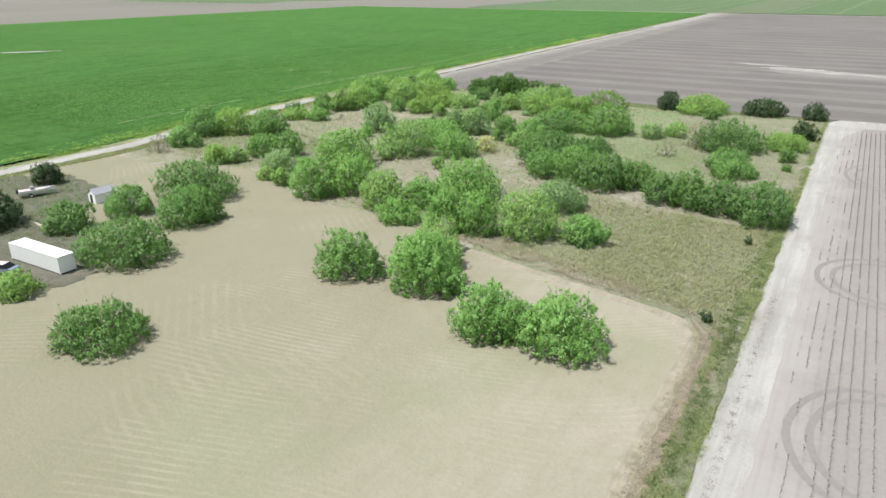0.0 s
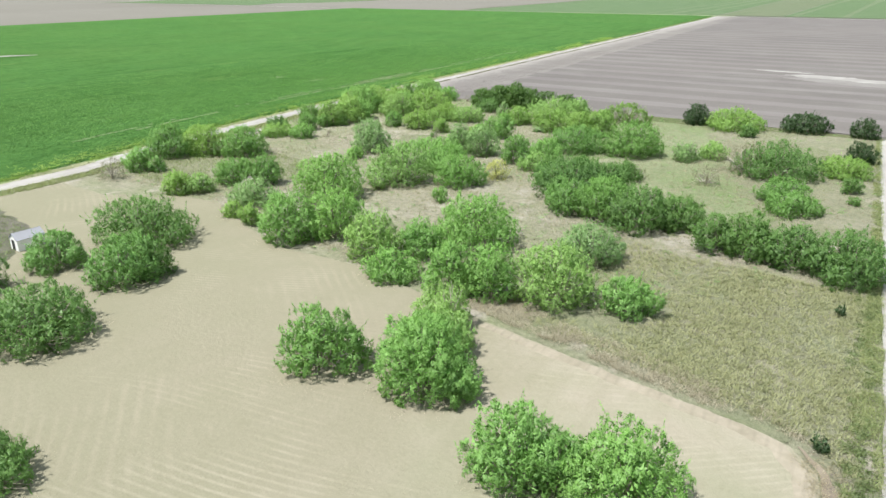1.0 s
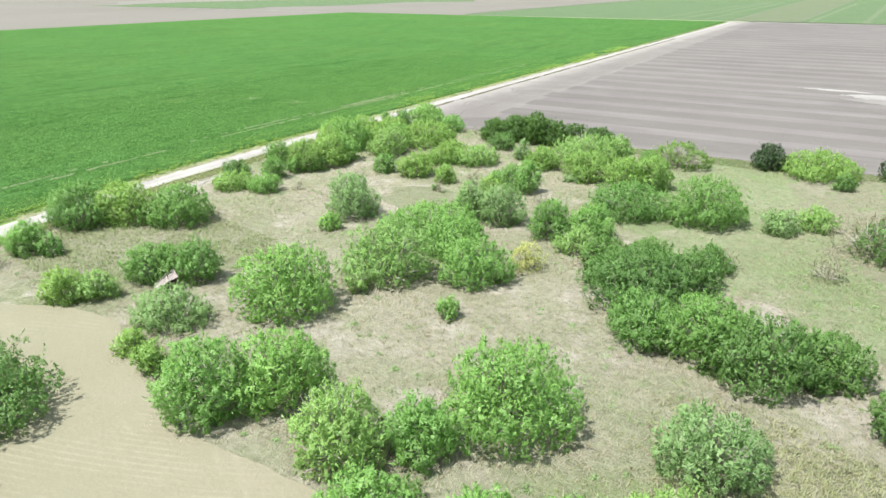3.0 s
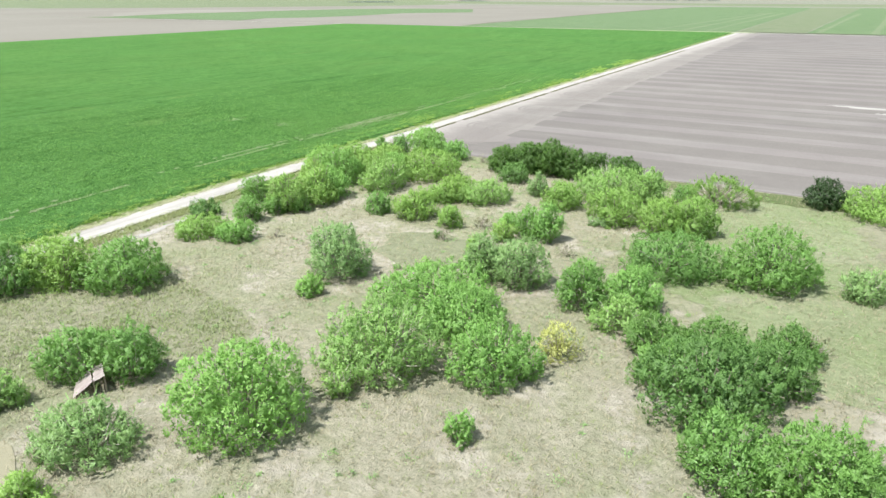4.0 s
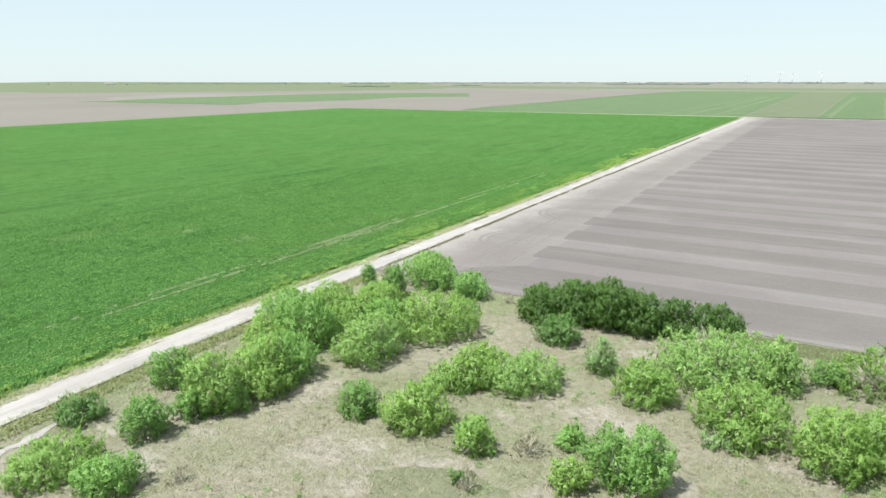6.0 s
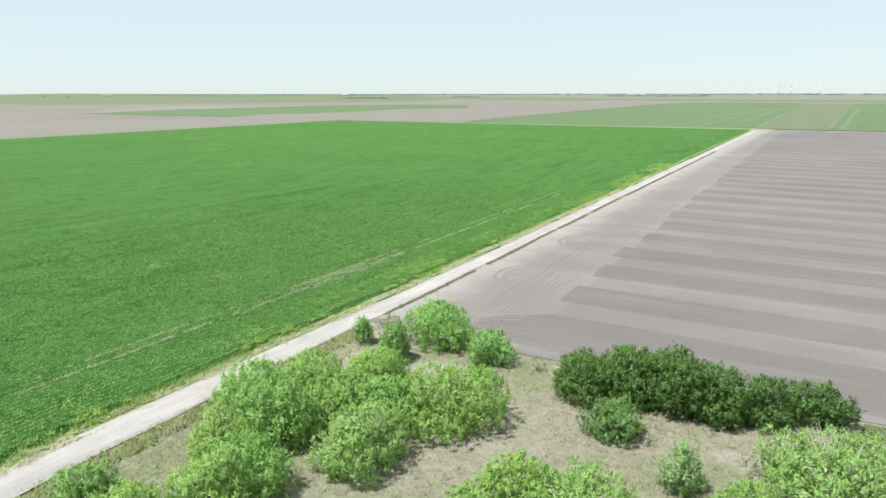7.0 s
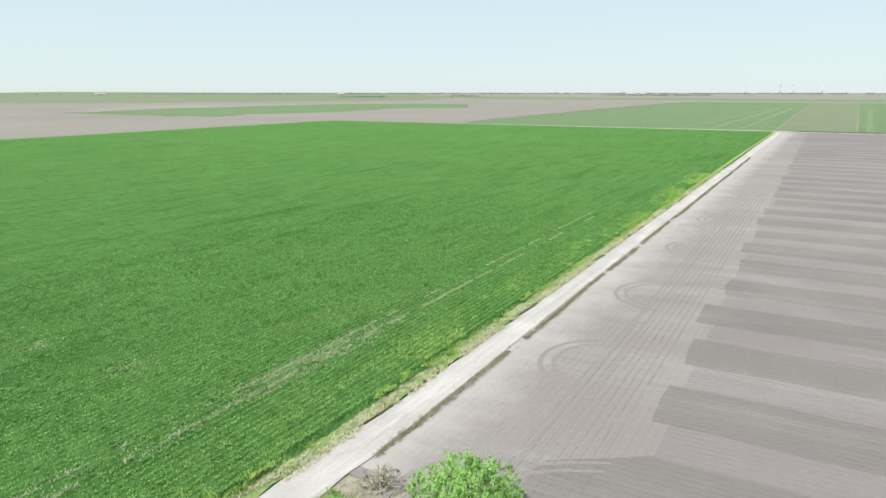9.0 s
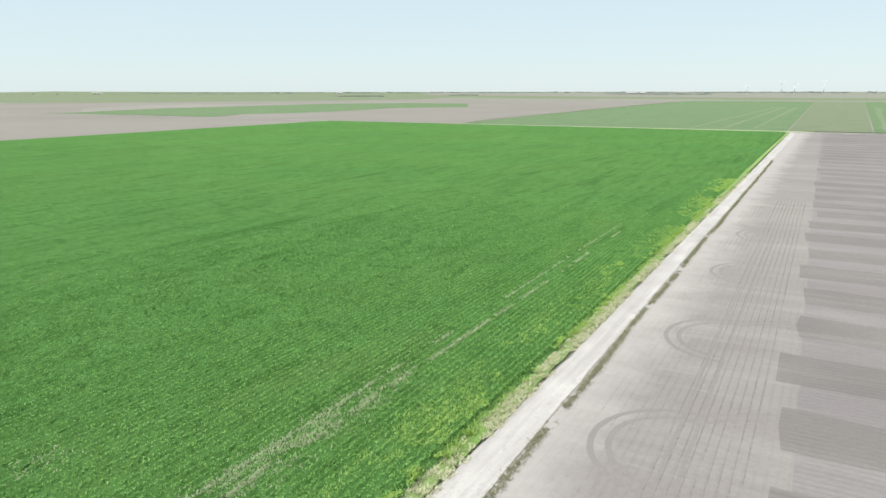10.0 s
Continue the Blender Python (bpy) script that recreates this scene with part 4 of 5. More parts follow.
bush(-136.2, 173.5, 3.9, 2.3, "green")
bush(-142.7, 193.9, 9.6, 7.2, "green")
bush(-139.2, 201.9, 10.1, 5.4, "lime")
bush(-131.8, 195.0, 10.8, 5.9, "pale")
bush(-128.7, 208.0, 14.1, 5.7, "lime")
bush(-142.6, 230.6, 11.9, 5.6, "green")
bush(-132.4, 226.9, 7.2, 4.0, "green")
bush(-144.8, 220.7, 4.8, 5.5, "rich")
bush(-152.7, 224.0, 3.4, 4.2, "rich")
bush(-154.0, 232.7, 4.7, 1.6, "dry")
bush(-129.3, 218.8, 4.5, 2.1, "green")
bush(-50.9, 225.8, 8.2, 5.1, "deep")
bush(-40.7, 224.8, 17.7, 4.9, "lime")
bush(-35.7, 213.6, 4.4, 3.2, "mid")
bush(-23.5, 229.0, 12.4, 4.3, "deep")
bush(-9.9, 227.5, 7.0, 4.4, "deep")
bush(-10.0, 197.4, 6.9, 4.0, "deep")
bush(-43.9, 180.0, 6.3, 3.9, "grey")
bush(-39.2, 184.9, 7.0, 3.5, "pale")
bush(-30.8, 175.7, 10.4, 5.7, "dry")
bush(-24.8, 175.7, 17.1, 6.6, "mid")
bush(-36.2, 162.3, 4.9, 3.2, "dry")
bush(-12.9, 182.2, 10.1, 3.9, "lime")
bush(-11.2, 168.9, 3.9, 2.8, "mid")
bush(-21.7, 157.5, 9.9, 3.7, "rich")
bush(-19.6, 149.8, 9.0, 3.3, "rich")
bush(-10.5, 160.4, 2.4, 1.4, "mid")
bush(-75.5, 125.4, 2.9, 2.7, "green")
bush(-98.6, 185.3, 3.6, 1.9, "green")
bush(-104.0, 157.9, 1.2, 0.6, "grey")
bush(-105.7, 173.2, 1.9, 1.0, "mid")
bush(-129.6, 160.0, 1.7, 1.4, "dry")
bush(-104.4, 172.2, 2.1, 2.3, "dry")
bush(-84.4, 175.5, 2.8, 1.9, "dry")
bush(-64.6, 144.7, 1.8, 1.7, "grey")
bush(-124.9, 226.8, 1.7, 2.0, "dry")
bush(-10.7, 79.8, 1.5, 1.2, "deep")
bush(-10.5, 109.7, 1.2, 1.2, "deep")
bush(-64.4, 152.4, 8.1, 3.7, "mid")
bush(-58.2, 151.8, 8.0, 4.5, "mid")
bush(-52.0, 149.4, 8.5, 4.5, "mid")
bush(-61.8, 146.8, 7.2, 3.4, "rich")
bush(-55.6, 146.5, 8.8, 4.6, "mid")
bush(-143.7, 187.0, 7.2, 6.0, "lime")
bush(-137.6, 184.0, 8.9, 5.6, "green")
bush(-141.6, 212.7, 7.7, 4.7, "lime")
bush(-134.6, 203.4, 8.0, 5.2, "green")
bush(-97.3, 169.7, 2.7, 2.6, "lime")
bush(-149.6, 197.5, 9.5, 6.2, "green")
bush(-145.6, 203.2, 9.0, 6.2, "lime")
bush(-139.8, 207.4, 9.0, 5.8, "lime")
bush(-117.6, 223.6, 7.2, 5.2, "dark")
bush(-112.6, 225.2, 8.4, 5.9, "dark")
bush(-107.8, 225.4, 8.2, 5.9, "dark")
bush(-102.8, 225.8, 7.6, 5.4, "dark")
bush(-125.6, 52.4, 8.6, 4.6, "deep")
bush(-119.8, 55.9, 10.4, 5.2, "deep")
bush(-137.0, 75.4, 5.7, 4.3, "deep")
bush(-89.5, 42.6, 6.3, 3.0, "lime")
bush(-48.6, 76.6, 6.4, 4.6, "green")
bush(-46.4, 78.6, 5.8, 4.4, "pale")
bush(-41.6, 71.6, 4.6, 3.4, "green")

# ---- grass, weeds and stubble ----
rng = np.random.default_rng(5)
NEAR_MEADOW = [(-7.5, 76), (-12, 81), (-28, 86), (-44, 90), (-30, 95), (-28, 101), (-36, 104), (-46, 106), (-50, 122), (-44, 124), (-30, 120), (-8, 118)]
FAR_SCRUB = [(-7, 118), (-45, 92), (-85, 96), (-120, 106), (-150, 104), (-154, 150), (-157, 190), (-153, 230), (-7, 229)]
xy = scatter(rng, NEAR_MEADOW, 34000, 1.2, 0.12)
xy = xy[rng.uniform(0, 1, len(xy)) < np.clip((xy[:, 0] + 52) / 26, 0.12, 1.0)]
stuff("meadow_grass", [blades(rng, xy, rng.uniform(0.2, 0.45, len(xy)), 0.7, 0.045, 4, 0.8, 2.2)], M_MEADOWGRASS, "clumpy uncut meadow grass", "grass", -0.14)
xy = scatter(rng, WEST_MEADOW, 9000, 1.2, 0.2)
stuff("west_meadow_grass", [blades(rng, xy, rng.uniform(0.25, 0.55, len(xy)), 0.8, 0.045, 4)], M_TALL, "tussocky olive grass beside the brush", "grass", -0.17)
xy = scatter(rng, FAR_SCRUB, 52000, 1.0, 0.07)
stuff("pasture_grass", [blades(rng, xy, rng.uniform(0.2, 0.5, len(xy)), 0.8, 0.04, 3)], M_STRAW, "dry straw grass between the bushes", "grass", -0.2)
xy = scatter(rng, FAR_SCRUB, 30000, 1.2, 0.05)
stuff("pasture_weeds", [blades(rng, xy + 7.0 * 0, rng.uniform(0.12, 0.32, len(xy)), 0.8, 0.05, 3)], M_TALL, "green and yellow weeds between the bushes", "grass", -0.2)
VERGE = [(-9.2, -20), (-6.2, -20), (-6.0, 70), (-6.0, 228), (-7.0, 228), (-7.6, 120), (-9.0, 74)]
xy = scatter(rng, VERGE, 34000)
xy = xy[np.array([noise.noise(Vector((x * 0.35, y * 0.12, 2.0))) + 0.5 * noise.noise(Vector((x * 0.9, y * 0.5, 6.0))) + 0.5 * noise.noise(Vector((x * 2.3, y * 1.7, 3.0))) for x, y in xy]) > 0.0]
stuff("track_weeds", [blades(rng, xy, rng.uniform(0.08, 0.30, len(xy)), 0.7, 0.032, 5)], M_TALL, "green weeds along the white track", "weed", -0.1)
c, d = [], []
for k in range(520):
    x, y = -7.9 + rng.normal(0, 0.55), rng.uniform(24, 130)
    if noise.noise(Vector((x * 0.8, y * 0.22, 12.0))) < -0.12:
        continue
    m, w = 46, rng.uniform(0.14, 0.42)
    q = rng.normal(0, 1, (m, 3)) * (w, w, w * 0.6)
    q[:, 2] = np.abs(q[:, 2]) + 0.04
    c.append(q + (x, y, 0))
    d.append(q / np.linalg.norm(q, axis=1)[:, None])
stuff("verge_tufts", [sprays(rng, np.concatenate(c), np.concatenate(d), 0.24, 0.35)], M_WEED, "green weed tufts on the verge of the white track", "weed", -0.13)
xy = scatter(rng, [(-96, 57), (-112, 66), (-122, 78), (-140, 82), (-149, 75), (-146, 40), (-112, 52)], 9000, 1.0, 0.2)
stuff("yard_weeds", [blades(rng, xy, rng.uniform(0.1, 0.5, len(xy)), 0.9, 0.05, 4)], M_WEED, "rank weeds growing over the farm yard", "weed", -0.08)
n = 3000
y = rng.uniform(20, 86, n)
side = rng.choice((-1.1, -0.5, 0.9, 1.3), n) + rng.normal(0, 0.35, n)
xy = np.column_stack((np.interp(y, [-60, 40, 70, 76, 79.2, 86], [-9.6, -9.5, -9.4, -10.0, -12.4, -40]) + side, y))
xy = xy[y < 78]
stuff("margin_straw", [blades(rng, xy, rng.uniform(0.04, 0.14, len(xy)), 1.0, 0.03, 6, 1.2, 3.0)], M_STRAW, "trampled dry straw along the mown edge", "grass", -0.09)
n = 1500
y = rng.uniform(20, 77, n)
xy = np.column_stack((-9.25 + rng.choice((-0.45, 0.1, 0.6), n) + rng.normal(0, 0.07, n), y))
xy = xy[np.array([noise.noise(Vector((x * 2.0, v * 0.25, 8.0))) for x, v in xy]) > -0.05]
stuff("margin_ruts", [blades(rng, xy, 0.05, 0.5, 0.05, 3)], M_STUBBLE, "dark broken wheel marks in the bare margin", "track", -0.08)
n = 2600
xy = np.column_stack((-6.45 + rng.normal(0, 0.3, n), rng.uniform(20, 226, n)))
xy = xy[np.array([noise.noise(Vector((x, y * 0.5, 8.0))) for x, y in xy]) > -0.1]
stuff("track_edge_weeds", [blades(rng, xy, rng.uniform(0.05, 0.16, len(xy)), 0.8, 0.03, 6)], M_WEED, "low ragged weeds creeping over the track edge", "weed", -0.05)
n = 900
xy = np.column_stack((-4.6 + rng.normal(0, 0.22, n), rng.uniform(38, 92, n)))
xy = xy[np.array([noise.noise(Vector((0.0, y * 1.3, 2.0))) for y in xy[:, 1]]) > -0.1]
stuff("centre_weeds", [blades(rng, xy, 0.07, 0.6, 0.035, 3)], M_STUBBLE, "dark weeds on the crown of the track", "weed", -0.05)


def along_road(rng, count, low, high, y0, y1):
    y = rng.uniform(y0, y1, count)
    return np.column_stack((np.interp(y, [p[1] for p in ROAD_A], [p[0] for p in ROAD_A]) + rng.uniform(low, high, count), y))


xy = along_road(rng, 24000, -7.2, -4.0, 60, 520)
xy = xy[np.array([noise.noise(Vector((x * 0.3, y * 0.06, 2.0))) + 0.6 * noise.noise(Vector((x * 0.8, y * 0.5, 6.0))) for x, y in xy]) > -0.1]
stuff("crop_verge", [blades(rng, xy, rng.uniform(0.35, 0.95, len(xy)), 0.5, 0.05, 5)], M_VERGE, "bright green verge between crop and road", "grass", -0.2)
y = np.concatenate((rng.uniform(60, 520, 22000), rng.normal(258, 34, 8000), rng.normal(349, 6, 3000)))
xy = np.column_stack((np.interp(y, [p[1] for p in ROAD_A], [p[0] for p in ROAD_A]) - 4.6 - 9.0 * rng.beta(1.0, 2.2, len(y)), y))
xy = xy[np.array([noise.noise(Vector((v * 0.05, x * 0.1, 2.0))) + 0.6 * noise.noise(Vector((x * 0.5, v * 0.35, 6.0))) for x, v in xy]) > 0.0]
stuff("verge_spread", [blades(rng, xy, rng.uniform(0.2, 0.45, len(xy)), 0.6, 0.045, 3)], M_VERGE, "bright grass spreading from the verge into the crop", "grass", 0.5)
xy = along_road(rng, 26000, -4.6, -2.0, 60, 560)
xy = xy[np.array([noise.noise(Vector((x * 0.5, y * 0.1, 4.0))) + 0.6 * noise.noise(Vector((x * 1.1, y * 0.6, 9.0))) for x, y in xy]) > -0.15]
stuff("road_grass", [blades(rng, xy, rng.uniform(0.1, 0.35, len(xy)), 0.5, 0.05, 4, 0.8, 2.2)], M_ROADSIDE, "pale dry grass between crop and road", "grass", -0.05)
y = rng.uniform(232, 620, 11000)
mid = np.interp(y, [p[1] for p in ROAD_A], [p[0] for p in ROAD_A])
drift = np.array([noise.noise(Vector((7.0, v * 0.03, 2.0))) for v in y])
xy = np.column_stack((mid + 2.7 + 0.7 * drift + rng.normal(0, 0.24, len(y)), y))
xy = xy[np.array([noise.noise(Vector((0.0, v * 0.10, 2.0))) + 0.6 * noise.noise(Vector((x * 1.5, v * 0.6, 6.0))) for x, v in xy]) > -0.22]
stuff("road_weeds", [blades(rng, xy, rng.uniform(0.08, 0.34, len(xy)), 0.8, 0.045, 4)], M_ROADWEED, "dull olive weeds along the field side of the road", "weed", -0.1)
xy = along_road(rng, 9000, 2.2, 6.0, 60, 230)
stuff("road_bank_grass", [blades(rng, xy, rng.uniform(0.2, 0.5, len(xy)), 0.6, 0.06, 4)], M_TALL, "rough grass between road and brush", "grass", -0.2)


def stubble():
    """Broken dark stalk lines of the old crop, a row every 1.05 m."""
    bits = []
    for k in range(34):
        x0 = -0.6 + 1.05 * k
        y = np.arange(20, 215, 0.22)
        gap = np.array([noise.noise(Vector((x0 * 3.1, v * 0.16, 4.0))) + 0.7 * noise.noise(Vector((x0 * 5.3, v * 0.7, 9.0))) for v in y])
        y = y[gap > (0.25 if k < 3 else -0.40)]
        bits.append(np.column_stack((x0 + rng.normal(0, 0.035, len(y)), y + rng.normal(0, 0.06, len(y)))))
    xy = np.concatenate(bits)
    stuff("crop_stubble", [blades(rng, xy, 0.10, 0.12, 0.055, 3, 0.2, 0.8)], M_STUBBLE, "dark broken stubble rows in the grey field", "stubble", -0.07)


stubble()


def wheel_loop(x, y, rx, ry, start, end, z, mat):
    """Curved twin wheel ruts of a turning tractor."""
    for gap in (0.0, 1.9):
        pts = [(x + (rx - gap) * math.cos(radians(a)), y + (ry - gap) * math.sin(radians(a))) for a in range(start, end + 1, 6)]
        ribbon("wheel_rut", pts, [0.75] * len(pts), z, mat, "curved wheel rut of a turning tractor", 1.5, 0.12, "track")


wheel_loop(7.0, 62.0, 7.2, 10.0, 75, 290, -0.06, M_RUT)
wheel_loop(8.0, 103.0, 8.6, 9.0, 75, 290, -0.06, M_RUT)
wheel_loop(8.6, 165.0, 8.0, 12.0, 75, 290, -0.06, M_RUT)
for y in (233.5, 274.0, 313.0, 358.0, 402.0):
    wheel_loop(-143.8, y, 9.0, 10.0, 84, 276, -0.104, M_RUT_DARK)
    for gap in (0.0, 1.9):
        ribbon("wheel_rut", [(-142.8, y + 9.9 - gap), (-139.5, y + 12.4 - gap), (-135.5, y + 14.4 - gap)], [0.7, 0.6, 0.5], -0.1045, M_RUT_DARK, "straight wheel rut leading to the worked soil", 1.5, 0.12, "track")
for x0 in (-142.2, -144.1):
    ribbon("wheel_rut", [(x0, 236), (x0 - 0.3, 270), (x0 - 1.1, 310), (x0 - 2.2, 420)], [0.45, 0.45, 0.4, 0.4], -0.108, M_RUT_DARK, "long wheel rut along the headland rows", 1.5, 0.15, "track")
rows = []
for k in range(17):
    x0, n = -153.4 + 1.05 * k, 2400 if k > 7 else 900
    y = np.sort(rng.uniform(238, 470, n))
    gap = np.array([noise.noise(Vector((x0 * 2.1, v * 0.05, 3.0))) + 0.6 * noise.noise(Vector((x0 * 4.0, v * 0.35, 5.0))) for v in y])
    y = y[gap > (-0.5 if k > 7 else 0.0)]
    rows.append(np.column_stack((x0 - 0.012 * (y - 260) + rng.normal(0, 0.03, len(y)), y)))
stuff("headland_stubble", [blades(rng, np.concatenate(rows), 0.05, 0.1, 0.035, 2)], M_STUBBLE_PALE, "thin dark stubble rows on the headland", "stubble", -0.116)


# dry grass skirts round the bushes, which the mower leaves standing
M_SKIRT = leafage("pale_dry_grass", (0.50, 0.46, 0.36), (0.37, 0.335, 0.255), 0.5)
feet = []
for fx, fy, fw, kind in FEET:
    k = int(fw * 13)
    a, d = rng.uniform(0, 2 * np.pi, k), fw / 2 * rng.uniform(0.75, 1.18, k)
    feet.append(np.column_stack((fx + np.cos(a) * d, fy + np.sin(a) * d)))
xy = np.concatenate(feet)
stuff("bush_skirt_grass", [blades(rng, xy, rng.uniform(0.08, 0.26, len(xy)), 1.1, 0.035, 5, 1.0, 2.6)], M_SKIRT, "pale dry grass left standing round the bushes", "grass", -0.16)
BAND = [(-11.5, 80.5), (-17, 81.5), (-30, 84.2), (-44, 87.8), (-52, 90), (-47, 95), (-38, 91), (-27, 88), (-15, 84)]
xy = scatter(rng, BAND, 16000, 0.8, 0.25)
stuff("border_grass", [blades(rng, xy, rng.uniform(0.15, 0.4, len(xy)), 0.9, 0.035, 5, 0.8, 2.2)], M_SKIRT, "pale dry uncut grass along the mown edge", "grass", -0.16)
# low weeds scattered over the pasture
foot = scatter(rng, FAR_SCRUB, 1500, 0.9, 0.08)
c, d = [], []
for x, y in foot:
    k, w = 34, rng.uniform(0.15, 0.5)
    q = rng.normal(0, 1, (k, 3)) * (w, w, w * 0.5)
    q[:, 2] = np.abs(q[:, 2]) + 0.05
    c.append(q + (x, y, 0))
    d.append(q / np.linalg.norm(q, axis=1)[:, None])
stuff("low_weeds", [sprays(rng, np.concatenate(c), np.concatenate(d), 0.26, 0.4)], LEAVES["grey"], "low grey-green weeds scattered over the pasture", "weed", -0.2)
# the sprayer's wheel lanes through the crop
M_LANE = leafage("pale_pressed_plants", (0.36, 0.40, 0.25), (0.20, 0.28, 0.12), 0.4)
for lane in (18.5, 21.2):
    xy = along_road(rng, 7600 if lane < 20 else 4600, -lane - 0.2, -lane + 0.2, 120, 560)
    gap = np.array([noise.noise(Vector((lane, y * 0.05, 1.0))) + 0.5 * noise.noise(Vector((lane, y * 0.3, 4.0))) for y in xy[:, 1]])
    xy = xy[(gap > (-0.12 if lane < 20 else 0.0)) & (rng.uniform(285, 420, len(xy)) > xy[:, 1])]
    stuff("crop_lane", [blades(rng, xy, rng.uniform(0.15, 0.4, len(xy)), 0.6, 0.07, 3)], M_LANE, "pale pressed plants in a wheel lane of the crop", "crop", 0.55)

y = np.concatenate([rng.normal(m, s, k) for m, s, k in ((256, 6, 1500), (246, 4, 900), (270, 5, 500), (226, 10, 400))])
xy = np.column_stack((np.interp(y, [p[1] for p in ROAD_A], [p[0] for p in ROAD_A]) - 19.2 + rng.normal(0, 1.5, len(y)), y))
xy = xy[np.array([noise.noise(Vector((x * 1.1, v * 0.16, 3.0))) + 0.5 * noise.noise(Vector((x * 1.7, v * 0.9, 5.0))) for x, v in xy]) > -0.05]
spot = [rng.normal(0, 1, (k, 2)) * (sx, sy) + (x, y) for x, y, sx, sy, k in ((-219.6, 237.6, 1.3, 2.0, 110), (-200.6, 238.0, 1.6, 2.6, 150))]
xy = np.concatenate([xy] + spot)
stuff("crop_gap_weeds", [blades(rng, xy, rng.uniform(0.1, 0.35, len(xy)), 0.9, 0.05, 3)], M_LANE, "thin pale weeds where the crop failed", "weed", 0.62)

# ---- the farm yard ----
M_WHITE = painted("white_steel_paint", (0.82, 0.81, 0.80), 0.45, (0.55, 0.47, 0.38), 0.18)
M_GREYMETAL = painted("grey_roof_sheet", (0.30, 0.30, 0.335), 0.6, (0.22, 0.20, 0.19), 0.3, 0.0)
M_DARKIN = painted("painted_dark_interior", (0.035, 0.035, 0.035), 0.9, (0.02, 0.02, 0.02))
M_WOOD = painted("weathered_wood", (0.33, 0.27, 0.21), 0.9, (0.16, 0.13, 0.10), 0.5)
M_TIN = painted("bleached_tin", (0.50, 0.44, 0.43), 0.7, (0.30, 0.22, 0.18), 0.45)
M_RUBBER = painted("tyre_rubber", (0.03, 0.03, 0.03), 0.8, (0.08, 0.07, 0.06))
M_BLUE = painted("faded_blue_paint", (0.16, 0.20, 0.28), 0.35, (0.30, 0.28, 0.26))
M_GLASS = painted("dark_car_glass", (0.02, 0.025, 0.03), 0.08, (0.03, 0.03, 0.03))


def corrugated(bm, a, b, height, z, depth=0.05, pitch=0.28):
    """An upright steel wall with trapezoid ribs from a to b."""
    a, b = Vector((*a, 0)), Vector((*b, 0))
    way = (b - a).normalized()
    out = Vector((way.y, -way.x, 0))
    n = max(2, int((b - a).length / pitch))
    line = []
    for k in range(n):
        for s, d in ((0.0, 0), (0.35, 0), (0.5, 1), (0.85, 1)):
            line.append(a + (b - a) * ((k + s) / n) - out * depth * d)
    line.append(b)
    lo = [bm.verts.new(p + Vector((0, 0, z))) for p in line]
    hi = [bm.verts.new(p + Vector((0, 0, z + height))) for p in line]
    for k in range(len(line) - 1):
        bm.faces.new((lo[k], lo[k + 1], hi[k + 1], hi[k]))
    return bm


def shipping_container(x, y, turn):
    root = new("shipping_container")
    L, W, H = 11.9, 2.44, 2.6
    for name, a, b in (("side_wall", (-L / 2 + 0.1, -W / 2 + 0.02), (L / 2 - 0.1, -W / 2 + 0.02)), ("side_wall", (L / 2 - 0.1, W / 2 - 0.02), (-L / 2 + 0.1, W / 2 - 0.02)), ("end_wall", (L / 2 - 0.02, -W / 2 + 0.1), (L / 2 - 0.02, W / 2 - 0.1))):
        part(name, corrugated(bmesh.new(), a, b, H - 0.3, 0.16), M_WHITE, root)
    part("roof", box(bmesh.new(), (L - 0.1, W - 0.1, 0.06), (0, 0, H - 0.06)), M_WHITE, root)
    part("floor_frame", box(bmesh.new(), (L - 0.1, W - 0.1, 0.14), (0, 0, 0.09)), M_RUBBER, root)
    for sx in (-1, 1):
        for sy in (-1, 1):
            part("corner_post", box(bmesh.new(), (0.16, 0.16, H), (sx * (L / 2 - 0.08), sy * (W / 2 - 0.08), H / 2), (0, 0, 0), 0.02), M_WHITE, root)
    for sy in (-1, 1):
        part("top_rail", box(bmesh.new(), (L - 0.3, 0.09, 0.12), (0, sy * (W / 2 - 0.05), H - 0.06)), M_WHITE, root)
        door = part("door", box(bmesh.new(), (0.06, W / 2 - 0.12, H - 0.3), (-L / 2 + 0.04, sy * (W / 4 - 0.03), H / 2)), M_WHITE, root)
        for k in (-0.25, 0.25):
            part("locking_bar", tube(bmesh.new(), [(-L / 2 - 0.01, sy * W / 4 + k, 0.2), (-L / 2 - 0.01, sy * W / 4 + k, H - 0.2)], [0.025, 0.025], 6), M_GREYMETAL, door)
    root.matrix_basis = pose(x, y, -0.08, 0, 0, turn)
    tagged(root, "long white corrugated steel shipping container in the yard", "container")


